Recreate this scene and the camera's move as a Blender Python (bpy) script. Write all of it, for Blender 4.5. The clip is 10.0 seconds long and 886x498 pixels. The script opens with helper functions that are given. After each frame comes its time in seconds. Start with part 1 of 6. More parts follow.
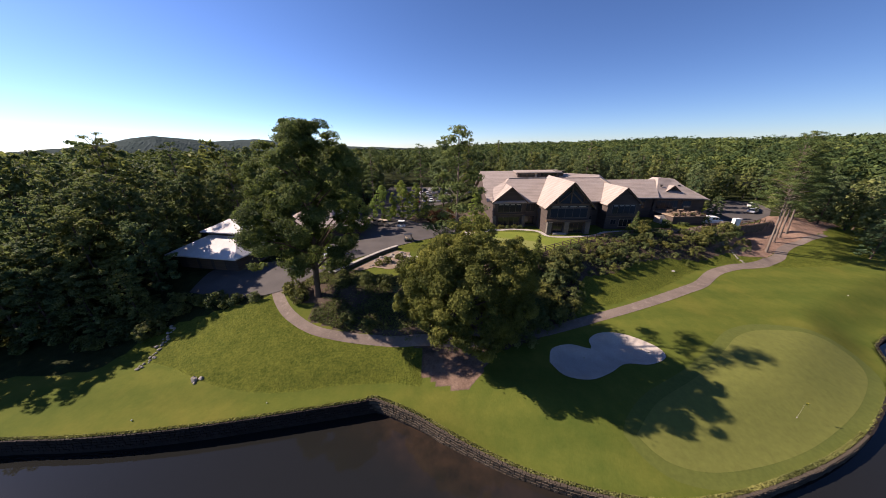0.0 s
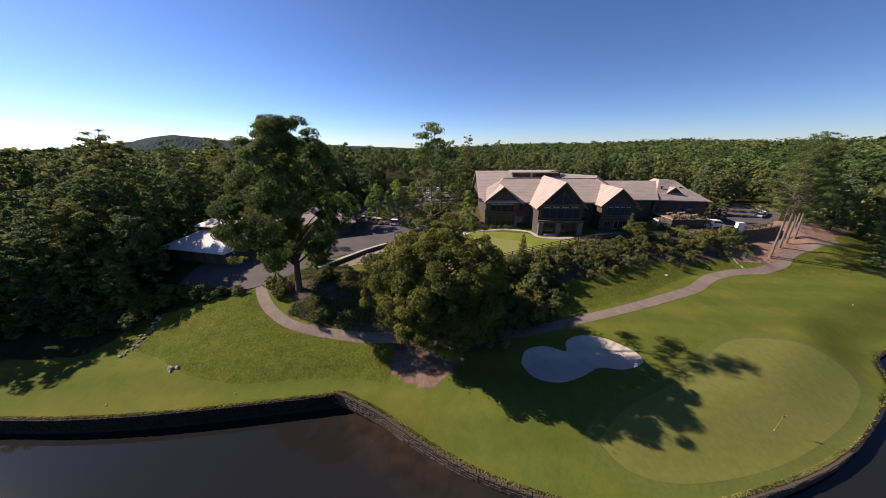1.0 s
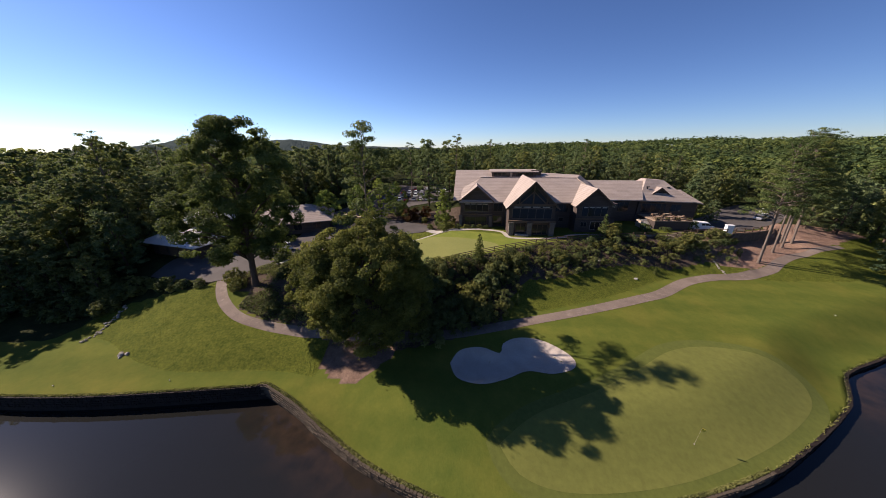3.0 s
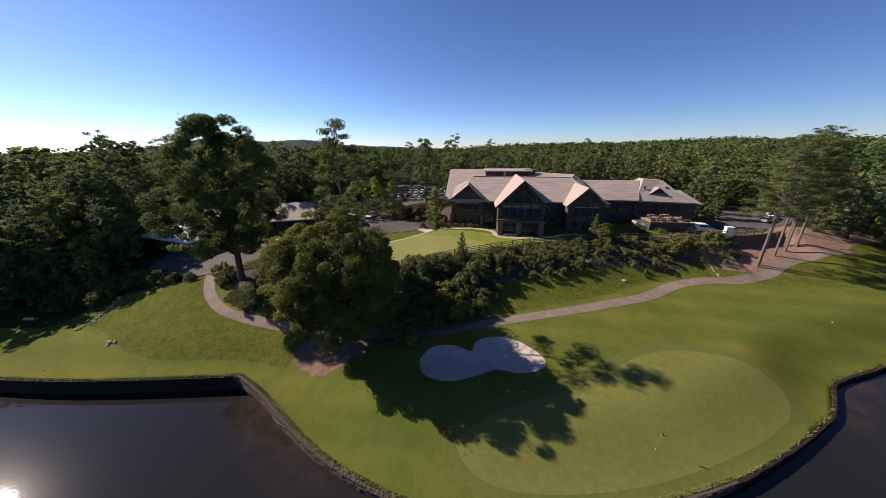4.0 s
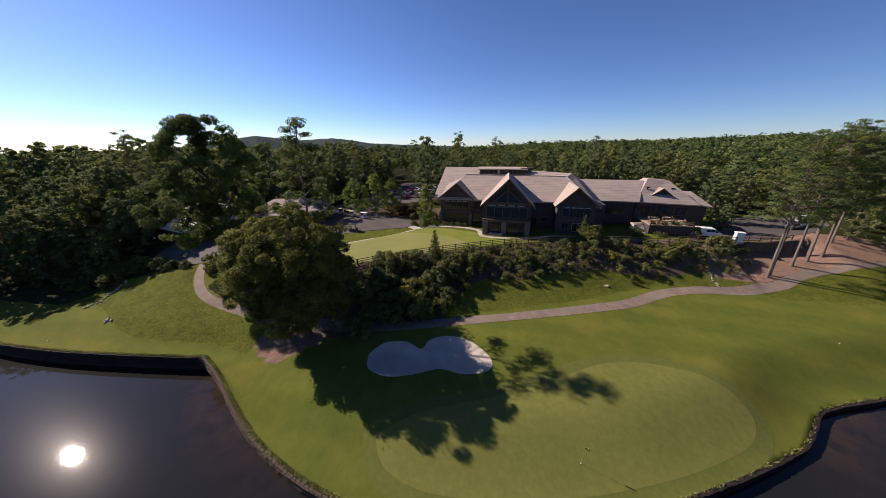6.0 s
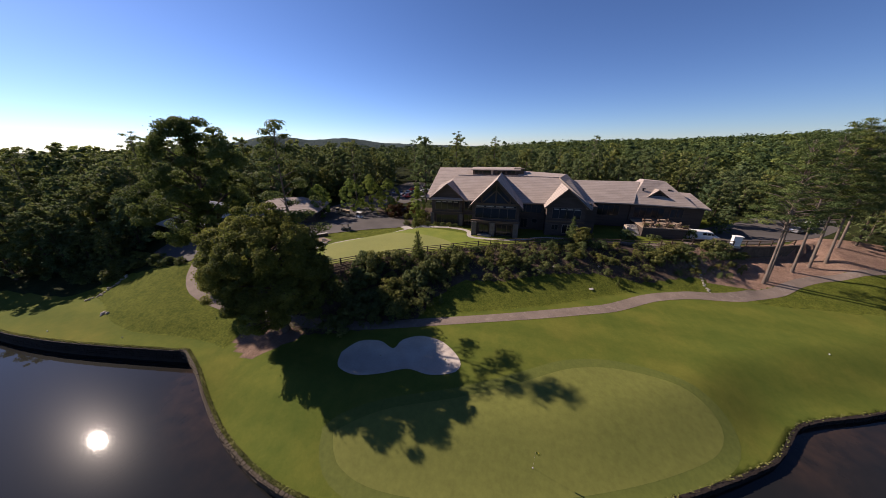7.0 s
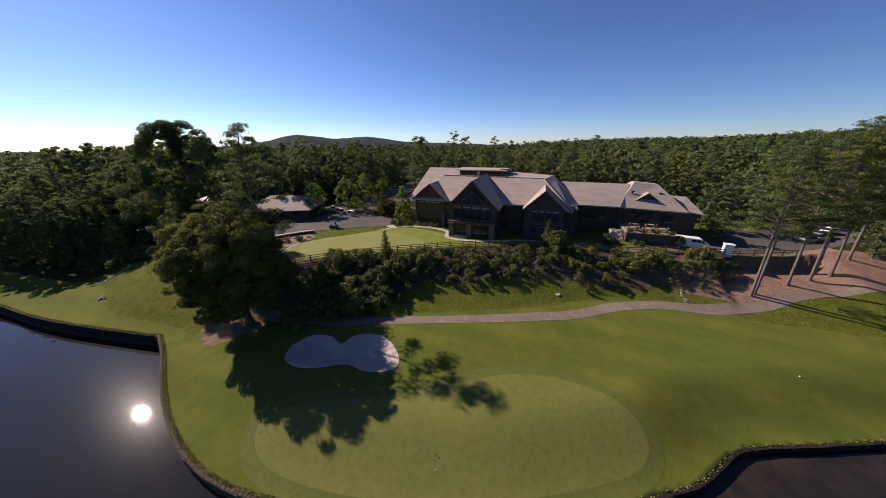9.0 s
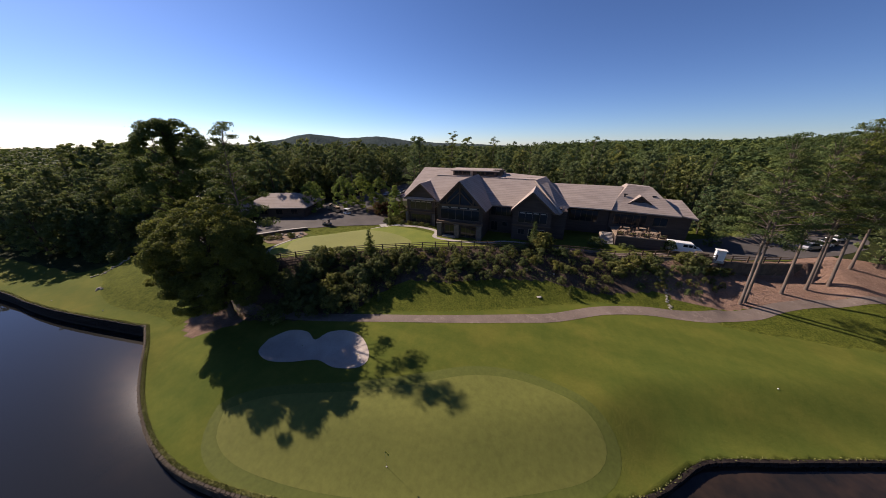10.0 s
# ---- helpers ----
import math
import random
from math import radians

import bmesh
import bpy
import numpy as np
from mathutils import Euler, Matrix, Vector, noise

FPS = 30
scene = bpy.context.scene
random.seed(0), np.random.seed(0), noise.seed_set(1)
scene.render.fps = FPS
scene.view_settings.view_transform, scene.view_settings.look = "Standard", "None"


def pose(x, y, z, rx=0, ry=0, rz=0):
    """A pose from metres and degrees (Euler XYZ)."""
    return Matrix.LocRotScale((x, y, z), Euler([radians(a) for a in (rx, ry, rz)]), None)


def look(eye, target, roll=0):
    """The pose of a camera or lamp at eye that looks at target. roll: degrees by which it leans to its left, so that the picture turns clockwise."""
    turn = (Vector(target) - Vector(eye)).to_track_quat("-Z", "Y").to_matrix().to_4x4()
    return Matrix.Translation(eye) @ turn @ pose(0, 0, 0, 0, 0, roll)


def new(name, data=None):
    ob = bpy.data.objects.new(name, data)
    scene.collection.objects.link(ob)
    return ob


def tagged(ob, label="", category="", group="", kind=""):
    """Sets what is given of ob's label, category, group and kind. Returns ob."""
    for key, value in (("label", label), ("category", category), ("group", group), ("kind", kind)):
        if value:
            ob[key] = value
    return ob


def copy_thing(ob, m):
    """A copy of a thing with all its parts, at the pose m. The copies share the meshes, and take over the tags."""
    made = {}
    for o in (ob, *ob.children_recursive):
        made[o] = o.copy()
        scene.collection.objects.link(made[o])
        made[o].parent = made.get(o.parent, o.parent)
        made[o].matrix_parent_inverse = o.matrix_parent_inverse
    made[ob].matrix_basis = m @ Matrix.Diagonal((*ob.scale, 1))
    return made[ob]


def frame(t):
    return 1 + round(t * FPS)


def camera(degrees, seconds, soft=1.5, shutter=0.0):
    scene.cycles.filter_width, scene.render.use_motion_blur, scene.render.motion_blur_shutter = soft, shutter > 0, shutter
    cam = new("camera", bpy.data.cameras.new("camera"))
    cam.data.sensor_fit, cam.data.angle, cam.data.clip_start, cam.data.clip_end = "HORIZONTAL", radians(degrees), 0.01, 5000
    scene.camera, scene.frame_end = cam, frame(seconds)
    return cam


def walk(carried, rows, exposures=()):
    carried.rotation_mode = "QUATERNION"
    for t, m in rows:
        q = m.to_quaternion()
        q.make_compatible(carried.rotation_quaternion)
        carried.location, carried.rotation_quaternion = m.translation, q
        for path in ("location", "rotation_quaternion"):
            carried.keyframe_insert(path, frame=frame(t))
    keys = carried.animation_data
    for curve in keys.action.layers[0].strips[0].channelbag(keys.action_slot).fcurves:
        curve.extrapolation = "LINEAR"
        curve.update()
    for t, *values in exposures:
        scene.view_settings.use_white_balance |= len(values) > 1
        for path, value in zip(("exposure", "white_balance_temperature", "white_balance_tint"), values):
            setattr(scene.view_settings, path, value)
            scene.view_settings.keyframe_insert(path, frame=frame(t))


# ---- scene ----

# ------------------------------------------------------------------ camera
cam = camera(118.29, 10.0, soft=0.5)
# seconds, x, y, z, yaw (left), pitch (up), lean (right)
ROWS = [
    (0.0, 0.00, 0.00, 26.00, 0.00, -21.09, 0.70),
    (0.5, 2.33, 0.06, 25.73, 1.06, -20.99, 0.31),
    (1.0, 4.72, 0.08, 25.58, 2.11, -20.98, 0.30),
    (1.5, 7.16, 0.24, 25.52, 3.16, -21.06, 0.31),
    (2.0, 9.74, 0.42, 25.51, 4.13, -21.10, 0.35),
    (2.5, 12.54, 0.55, 25.44, 4.81, -21.05, 0.49),
    (3.0, 15.32, 0.67, 25.30, 5.46, -20.97, 0.52),
    (4.5, 22.34, 1.23, 24.82, 9.01, -20.95, 0.47),
    (5.0, 24.49, 1.59, 24.77, 10.43, -21.08, 0.49),
    (5.5, 26.70, 2.07, 24.71, 11.74, -21.17, 0.47),
    (7.0, 33.77, 3.61, 24.95, 15.21, -21.28, 0.59),
    (7.5, 36.03, 4.27, 24.99, 16.32, -21.40, 0.43),
    (8.0, 38.34, 4.81, 25.08, 17.46, -21.42, 0.58),
    (8.5, 40.64, 5.48, 25.21, 18.61, -21.46, 0.60),
    (9.0, 42.95, 6.23, 25.31, 19.65, -21.53, 0.60),
    (9.5, 45.19, 6.95, 25.28, 20.63, -21.52, 0.56),
    (10.0, 47.36, 7.76, 25.22, 21.61, -21.46, 0.06),
]


def eye_pose(x, y, z, yaw, pitch, lean):
    a, b = radians(yaw), radians(pitch)
    way = (-math.sin(a) * math.cos(b), math.cos(a) * math.cos(b), math.sin(b))
    return look((x, y, z), (x + way[0], y + way[1], z + way[2]), -lean)


walk(cam, [(r[0], eye_pose(*r[1:])) for r in ROWS], exposures=[(0.0, 1.14, 6200, 23), (0.5, 1.02, 6200, 23), (1.0, 0.96, 6200, 23), (4.0, 0.88, 6200, 23), (10.0, 0.66, 6200, 23)])

# ------------------------------------------------------------------ light
SUN_AZ, SUN_EL = -78.0, 34.8          # degrees clockwise from +y, degrees up
world = bpy.data.worlds.new("sky")
scene.world = world
world.use_nodes = True
wn = world.node_tree
sky = wn.nodes.new("ShaderNodeTexSky")
sky.sky_type, sky.sun_disc = "NISHITA", False
sky.sun_elevation, sky.sun_rotation = radians(SUN_EL), radians(SUN_AZ)
sky.altitude, sky.air_density, sky.dust_density, sky.ozone_density = 2000, 1.0, 0.6, 4.5
depth = wn.nodes.new("ShaderNodeGamma")         # a clear, deep blue day
depth.inputs[1].default_value = 1.2
wn.links.new(sky.outputs[0], depth.inputs[0])
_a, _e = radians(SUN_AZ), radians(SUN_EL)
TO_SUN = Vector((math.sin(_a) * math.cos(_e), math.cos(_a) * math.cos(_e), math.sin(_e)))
way = wn.nodes.new("ShaderNodeTexCoord")           # added falloff: sky dimmed by hand, down to 0.56 opposite the sun
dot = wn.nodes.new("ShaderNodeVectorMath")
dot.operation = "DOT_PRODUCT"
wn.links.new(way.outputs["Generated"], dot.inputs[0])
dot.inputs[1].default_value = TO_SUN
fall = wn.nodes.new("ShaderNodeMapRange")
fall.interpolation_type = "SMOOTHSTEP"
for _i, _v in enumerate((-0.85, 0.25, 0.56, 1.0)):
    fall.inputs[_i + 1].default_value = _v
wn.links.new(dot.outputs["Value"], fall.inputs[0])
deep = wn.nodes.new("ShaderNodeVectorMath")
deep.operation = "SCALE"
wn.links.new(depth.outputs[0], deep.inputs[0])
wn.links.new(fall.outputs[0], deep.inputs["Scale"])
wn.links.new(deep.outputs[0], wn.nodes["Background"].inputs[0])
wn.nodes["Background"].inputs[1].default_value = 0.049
sun_data = bpy.data.lights.new("sun", "SUN")
sun_data.energy, sun_data.angle, sun_data.color = 4.9, radians(0.53), (1.0, 0.855, 0.65)
sun = new("sun", sun_data)
sun.matrix_world = look(TO_SUN * 300, (0, 0, 0))

# ------------------------------------------------------------------ materials
def nodes_of(name):
    m = bpy.data.materials.new(name)
    m.use_nodes = True
    nt = m.node_tree
    return m, nt, nt.nodes["Principled BSDF"]


def noise_node(nt, scale, detail=4.0, rough=0.55, coords="Object", stretch=None):
    tc = nt.nodes.new("ShaderNodeTexCoord")
    n = nt.nodes.new("ShaderNodeTexNoise")
    n.inputs["Scale"].default_value, n.inputs["Detail"].default_value, n.inputs["Roughness"].default_value = scale, detail, rough
    src = tc.outputs[coords]
    if stretch:
        mp = nt.nodes.new("ShaderNodeMapping")
        mp.inputs["Scale"].default_value = stretch
        nt.links.new(src, mp.inputs[0])
        src = mp.outputs[0]
    nt.links.new(src, n.inputs["Vector"])
    return n


def ramp(nt, src, stops):
    r = nt.nodes.new("ShaderNodeValToRGB")
    el = r.color_ramp.elements
    while len(el) < len(stops):
        el.new(0.5)
    for e, (p, c) in zip(el, stops):
        e.position, e.color = p, (*c, 1)
    nt.links.new(src, r.inputs[0])
    return r


def mixc(nt, fac, a, b, mode="MIX"):
    m = nt.nodes.new("ShaderNodeMix")
    m.data_type, m.blend_type = "RGBA", mode
    for sock, v in ((0, fac), (6, a), (7, b)):
        if isinstance(v, (int, float)):
            m.inputs[sock].default_value = v
        elif isinstance(v, tuple):
            m.inputs[sock].default_value = (*v, 1)
        else:
            nt.links.new(v, m.inputs[sock])
    return m.outputs[2]


def bump(nt, bsdf, src, strength, dist=0.05):
    b = nt.nodes.new("ShaderNodeBump")
    b.inputs["Strength"].default_value, b.inputs["Distance"].default_value = strength, dist
    nt.links.new(src, b.inputs["Height"])
    nt.links.new(b.outputs[0], bsdf.inputs["Normal"])


def surface(name, dark, light, rough=0.8, big=0.25, small=6.0, relief=0.3, metal=0.0, coords="Object", stretch=None, wear=None):
    """A two-scale mottled surface between two colours."""
    m, nt, p = nodes_of(name)
    n1, n2 = noise_node(nt, big, 3, 0.6, coords, stretch), noise_node(nt, small, 5, 0.65, coords, stretch)
    c1 = ramp(nt, n1.outputs[0], [(0.35, dark), (0.68, light)])
    mid = tuple((a + b) / 2 for a, b in zip(dark, light))
    c2 = ramp(nt, n2.outputs[0], [(0.3, tuple(0.72 * v for v in mid)), (0.7, tuple(min(1, 1.22 * v) for v in mid))])
    col = mixc(nt, 0.5, c1.outputs[0], c2.outputs[0])
    if wear:
        n3 = noise_node(nt, big * 3.3, 6, 0.7, coords, stretch)
        f = ramp(nt, n3.outputs[0], [(0.55, (0, 0, 0)), (0.72, (0.7, 0.7, 0.7))])
        col = mixc(nt, f.outputs[0], col, wear)
    nt.links.new(col, p.inputs["Base Color"])
    p.inputs["Roughness"].default_value, p.inputs["Metallic"].default_value = rough, metal
    if rough > 0.65:
        p.inputs["Specular IOR Level"].default_value = 0.0 if rough > 0.94 else 0.2
    if relief:
        bump(nt, p, n2.outputs[0], relief)
    return m


def leaf_material(name, dark, light, translucent=0.4, hue_by_tree=0.32, tinted=False):
    m, nt, p = nodes_of(name)
    geo = nt.nodes.new("ShaderNodeNewGeometry")
    r = ramp(nt, geo.outputs["Random Per Island"], [(0.0, dark), (1.0, light)])
    n = noise_node(nt, 0.35, 2, 0.5, "Object")
    patch = ramp(nt, n.outputs[0], [(0.35, tuple(0.75 * v for v in dark)), (0.7, light)])
    col = mixc(nt, 0.62, r.outputs[0], patch.outputs[0])
    stand = noise_node(nt, 0.045, 3, 0.6, "Object")         # lighter and darker stands of trees
    col = mixc(nt, 1.0, col, ramp(nt, stand.outputs[0], [(0.34, (0.66, 0.72, 0.78)), (0.66, (1.3, 1.24, 1.06))]).outputs[0], "MULTIPLY")
    info = nt.nodes.new("ShaderNodeObjectInfo")
    tint = ramp(nt, info.outputs["Random"], [(0.0, (0.72, 0.86, 0.95)), (0.5, (1.0, 1.0, 1.0)), (1.0, (1.28, 1.12, 0.8))])
    col = mixc(nt, hue_by_tree * 3, col, tint.outputs[0], "MULTIPLY")
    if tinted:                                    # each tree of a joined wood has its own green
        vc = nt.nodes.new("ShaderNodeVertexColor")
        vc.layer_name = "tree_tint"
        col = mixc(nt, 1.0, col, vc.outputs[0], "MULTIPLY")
    nt.links.new(col, p.inputs["Base Color"])
    p.inputs["Roughness"].default_value = 0.75
    p.inputs["Specular IOR Level"].default_value = 0.12
    t = nt.nodes.new("ShaderNodeBsdfTranslucent")
    nt.links.new(mixc(nt, 0.35, col, (0.15, 0.18, 0.03)), t.inputs[0])
    mx = nt.nodes.new("ShaderNodeMixShader")
    mx.inputs[0].default_value = translucent
    nt.links.new(p.outputs[0], mx.inputs[1])
    nt.links.new(t.outputs[0], mx.inputs[2])
    nt.links.new(mx.outputs[0], nt.nodes["Material Output"].inputs[0])
    return m


def ground_material():
    m, nt, p = nodes_of("ground_cover")
    zone = nt.nodes.new("ShaderNodeVertexColor")
    zone.layer_name = "zone"
    sep = nt.nodes.new("ShaderNodeSeparateColor")
    nt.links.new(zone.outputs[0], sep.inputs[0])
    big, mid, fine = noise_node(nt, 0.085, 5, 0.65), noise_node(nt, 0.6, 5, 0.7), noise_node(nt, 3.2, 5, 0.8)
    fair = mixc(nt, 0.5, ramp(nt, big.outputs[0], [(0.32, (0.045, 0.075, 0.015)), (0.5, (0.076, 0.095, 0.018)), (0.66, (0.122, 0.117, 0.025))]).outputs[0],
                ramp(nt, mid.outputs[0], [(0.3, (0.07, 0.087, 0.016)), (0.7, (0.116, 0.121, 0.023))]).outputs[0])
    fair = mixc(nt, 0.3, fair, ramp(nt, fine.outputs[0], [(0.3, (0.8, 0.82, 0.76)), (0.7, (1.3, 1.28, 1.22))]).outputs[0], "MULTIPLY")
    band_wave = nt.nodes.new("ShaderNodeTexWave")             # faint paler and darker bands across the turf, bent by distortion
    band_wave.bands_direction = "Y"
    band_wave.inputs["Scale"].default_value, band_wave.inputs["Distortion"].default_value, band_wave.inputs["Detail Scale"].default_value = 0.055, 9.0, 0.12
    tco = nt.nodes.new("ShaderNodeTexCoord")
    nt.links.new(tco.outputs["Object"], band_wave.inputs["Vector"])
    fair = mixc(nt, 0.45, fair, ramp(nt, band_wave.outputs["Fac"], [(0.2, (0.84, 0.9, 0.86)), (0.8, (1.16, 1.12, 1.1))]).outputs[0], "MULTIPLY")
    rough = mixc(nt, 0.55, ramp(nt, mid.outputs[0], [(0.34, (0.056, 0.078, 0.012)), (0.66, (0.134, 0.147, 0.025))]).outputs[0],
                 ramp(nt, fine.outputs[0], [(0.36, (0.026, 0.04, 0.007)), (0.66, (0.17, 0.182, 0.03))]).outputs[0])
    straw = mixc(nt, 0.5, ramp(nt, mid.outputs[0], [(0.3, (0.18, 0.11, 0.08)), (0.7, (0.33, 0.22, 0.165))]).outputs[0],
                 ramp(nt, fine.outputs[0], [(0.3, (0.11, 0.07, 0.05)), (0.72, (0.38, 0.26, 0.195))]).outputs[0])
    bark = mixc(nt, 0.5, ramp(nt, mid.outputs[0], [(0.3, (0.06, 0.046, 0.036)), (0.7, (0.145, 0.115, 0.092))]).outputs[0],
                ramp(nt, fine.outputs[0], [(0.3, (0.02, 0.014, 0.01)), (0.72, (0.1, 0.072, 0.055))]).outputs[0])
    mulch = mixc(nt, zone.outputs["Alpha"], bark, straw)
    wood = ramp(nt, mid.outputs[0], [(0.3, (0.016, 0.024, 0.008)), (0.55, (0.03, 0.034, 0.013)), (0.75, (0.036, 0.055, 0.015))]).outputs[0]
    edge = nt.nodes.new("ShaderNodeMath")          # ragged borders between the zones
    edge.operation = "MULTIPLY_ADD"
    nt.links.new(fine.outputs[0], edge.inputs[0])
    edge.inputs[1].default_value, edge.inputs[2].default_value = 0.5, -0.25

    def weight(ch):
        a = nt.nodes.new("ShaderNodeMath")
        a.operation = "ADD"
        nt.links.new(sep.outputs[ch], a.inputs[0])
        nt.links.new(edge.outputs[0], a.inputs[1])
        r = ramp(nt, a.outputs[0], [(0.38, (0, 0, 0)), (0.62, (1, 1, 1))])
        return r.outputs[0]

    tall = weight(0)
    col = mixc(nt, tall, fair, rough)
    col = mixc(nt, weight(1), col, mulch)
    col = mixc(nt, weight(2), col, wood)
    nt.links.new(col, p.inputs["Base Color"])
    p.inputs["Roughness"].default_value = 0.9
    p.inputs["Specular IOR Level"].default_value = 0.03
    bump(nt, p, fine.outputs[0], 0.9, 0.3)
    relief = nt.nodes.new("ShaderNodeMath")         # close-mown turf is smooth, the rough is not
    relief.operation = "MULTIPLY_ADD"
    nt.links.new(tall, relief.inputs[0])
    relief.inputs[1].default_value, relief.inputs[2].default_value = 0.8, 0.2
    nt.links.new(relief.outputs[0], p.inputs["Normal"].links[0].from_node.inputs["Strength"])
    return m


def water_material():
    m, nt, p = nodes_of("pond_water")
    n = noise_node(nt, 0.5, 5, 0.6)
    shoal = nt.nodes.new("ShaderNodeVertexColor")       # where the brown bed shows through
    shoal.layer_name = "shoal"
    bed = ramp(nt, n.outputs[0], [(0.35, (0.016, 0.0125, 0.01)), (0.65, (0.05, 0.031, 0.02))])
    nt.links.new(mixc(nt, shoal.outputs[0], (0.012, 0.0125, 0.012), bed.outputs[0]), p.inputs["Base Color"])
    p.inputs["Roughness"].default_value, p.inputs["IOR"].default_value = 0.02, 1.33
    p.inputs["Coat Weight"].default_value, p.inputs["Coat Roughness"].default_value, p.inputs["Coat IOR"].default_value = 0.012, 0.2, 1.33      # fine ripples spread the glare
    w = noise_node(nt, 2.2, 3, 0.5, "Object", (1, 1.6, 1))
    bump(nt, p, w.outputs[0], 0.025, 0.05)
    return m


M_GROUND, M_WATER = ground_material(), water_material()
M_GREEN = surface("putting_green", (0.11, 0.12, 0.026), (0.134, 0.14, 0.031), 0.9, 0.12, 1.6, 0.06)
M_COLLAR = surface("green_collar", (0.072, 0.09, 0.017), (0.096, 0.108, 0.021), 0.9, 0.15, 2.2, 0.1)
M_PRACTICE = surface("practice_green_turf", (0.15, 0.165, 0.045), (0.2, 0.205, 0.058), 0.9, 0.15, 4.0, 0.15)
M_LAWN = surface("watered_lawn", (0.10, 0.135, 0.016), (0.17, 0.19, 0.028), 0.9, 0.3, 4.0, 0.3)
M_SAND = surface("bunker_sand", (0.31, 0.268, 0.232), (0.44, 0.388, 0.335), 0.95, 0.4, 9.0, 0.25)
M_PATH = surface("path_asphalt", (0.112, 0.088, 0.073), (0.212, 0.17, 0.142), 0.9, 0.25, 5.0, 0.3, wear=(0.275, 0.226, 0.19))
M_ASPHALT = surface("parking_asphalt", (0.045, 0.041, 0.039), (0.115, 0.103, 0.097), 0.9, 0.12, 6.0, 0.25)
M_KERB = surface("concrete", (0.27, 0.25, 0.225), (0.42, 0.39, 0.35), 0.85, 0.5, 8.0, 0.2)
M_STONE = surface("wall_stone", (0.045, 0.039, 0.031), (0.145, 0.12, 0.092), 0.9, 1.3, 7.0, 0.6)
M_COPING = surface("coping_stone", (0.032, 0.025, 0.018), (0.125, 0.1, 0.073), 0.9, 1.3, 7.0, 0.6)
# bank stone with the shade of the wall face put into its colour
M_BANK_SHADED = surface("shaded_bank_stone", (0.009, 0.0065, 0.006), (0.034, 0.026, 0.022), 0.9, 1.3, 7.0, 0.6)
M_PIER = surface("pier_stone", (0.08, 0.07, 0.06), (0.18, 0.158, 0.135), 0.9, 2.2, 7.0, 0.6)
M_GRAVEL = surface("tan_gravel", (0.15, 0.115, 0.085), (0.29, 0.23, 0.175), 0.95, 0.5, 5.0, 0.5)
M_ROCK = surface("pale_rock", (0.19, 0.17, 0.145), (0.38, 0.345, 0.3), 0.9, 1.0, 6.0, 0.6)
M_SHINGLE = surface("roof_shingle", (0.26, 0.218, 0.192), (0.4, 0.342, 0.302), 0.88, 0.3, 9.0, 0.5, stretch=(1, 2.5, 1))
_nt = M_SHINGLE.node_tree                       # courses of shingles, one above the other
_w = _nt.nodes.new("ShaderNodeTexWave")
_w.wave_type, _w.bands_direction, _w.wave_profile = "BANDS", "Z", "SAW"
_w.inputs["Scale"].default_value, _w.inputs["Distortion"].default_value, _w.inputs["Detail Scale"].default_value = 1.0, 0.6, 3.0
_tc = _nt.nodes.new("ShaderNodeTexCoord")
_nt.links.new(_tc.outputs["Object"], _w.inputs["Vector"])
_p = _nt.nodes["Principled BSDF"]
_old = _p.inputs["Base Color"].links[0].from_socket
_course = ramp(_nt, _w.outputs["Fac"], [(0.0, (0.62, 0.6, 0.58)), (0.22, (0.95, 0.95, 0.95)), (1.0, (1.06, 1.05, 1.04))])
_nt.links.new(mixc(_nt, 1.0, _old, _course.outputs[0], "MULTIPLY"), _p.inputs["Base Color"])
M_GREYROOF = surface("grey_roof", (0.46, 0.44, 0.43), (0.66, 0.63, 0.61), 0.75, 0.3, 7.0, 0.3)
M_SIDING = surface("dark_timber_siding", (0.046, 0.036, 0.032), (0.095, 0.073, 0.065), 0.8, 0.5, 8.0, 0.4, stretch=(0.6, 0.6, 6))
M_TIMBER = surface("stained_timber", (0.07, 0.047, 0.034), (0.15, 0.103, 0.07), 0.7, 0.6, 9.0, 0.3, stretch=(0.5, 0.5, 5))
M_TRIM = surface("pale_trim", (0.3, 0.25, 0.2), (0.42, 0.35, 0.28), 0.7, 0.8, 9.0, 0.1)
M_FRAME = surface("window_frame_timber", (0.09, 0.075, 0.066), (0.165, 0.14, 0.122), 0.7, 0.8, 9.0, 0.1)
M_DECK = surface("deck_boards", (0.2, 0.145, 0.1), (0.34, 0.26, 0.185), 0.8, 0.6, 6.0, 0.3, stretch=(4, 0.4, 1))
M_BARK = surface("bark", (0.06, 0.045, 0.035), (0.15, 0.115, 0.09), 0.95, 0.8, 7.0, 0.8, stretch=(2, 2, 0.5))
M_PINEBARK = surface("pine_bark", (0.1, 0.078, 0.064), (0.24, 0.195, 0.165), 0.95, 0.8, 7.0, 0.8, stretch=(2, 2, 0.5))
M_LEAF = leaf_material("oak_leaf", (0.06, 0.086, 0.028), (0.235, 0.245, 0.07), 0.42)
M_LEAF_DARK = leaf_material("wood_leaf", (0.068, 0.102, 0.046), (0.245, 0.28, 0.118), 0.4, 0.42)
M_LEAF_LIGHT = leaf_material("young_leaf", (0.12, 0.185, 0.035), (0.32, 0.39, 0.09), 0.4, 0.15)
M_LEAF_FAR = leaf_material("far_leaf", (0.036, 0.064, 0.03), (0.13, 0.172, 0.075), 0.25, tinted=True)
M_NEEDLE = leaf_material("pine_needle", (0.05, 0.08, 0.026), (0.18, 0.215, 0.07), 0.25)
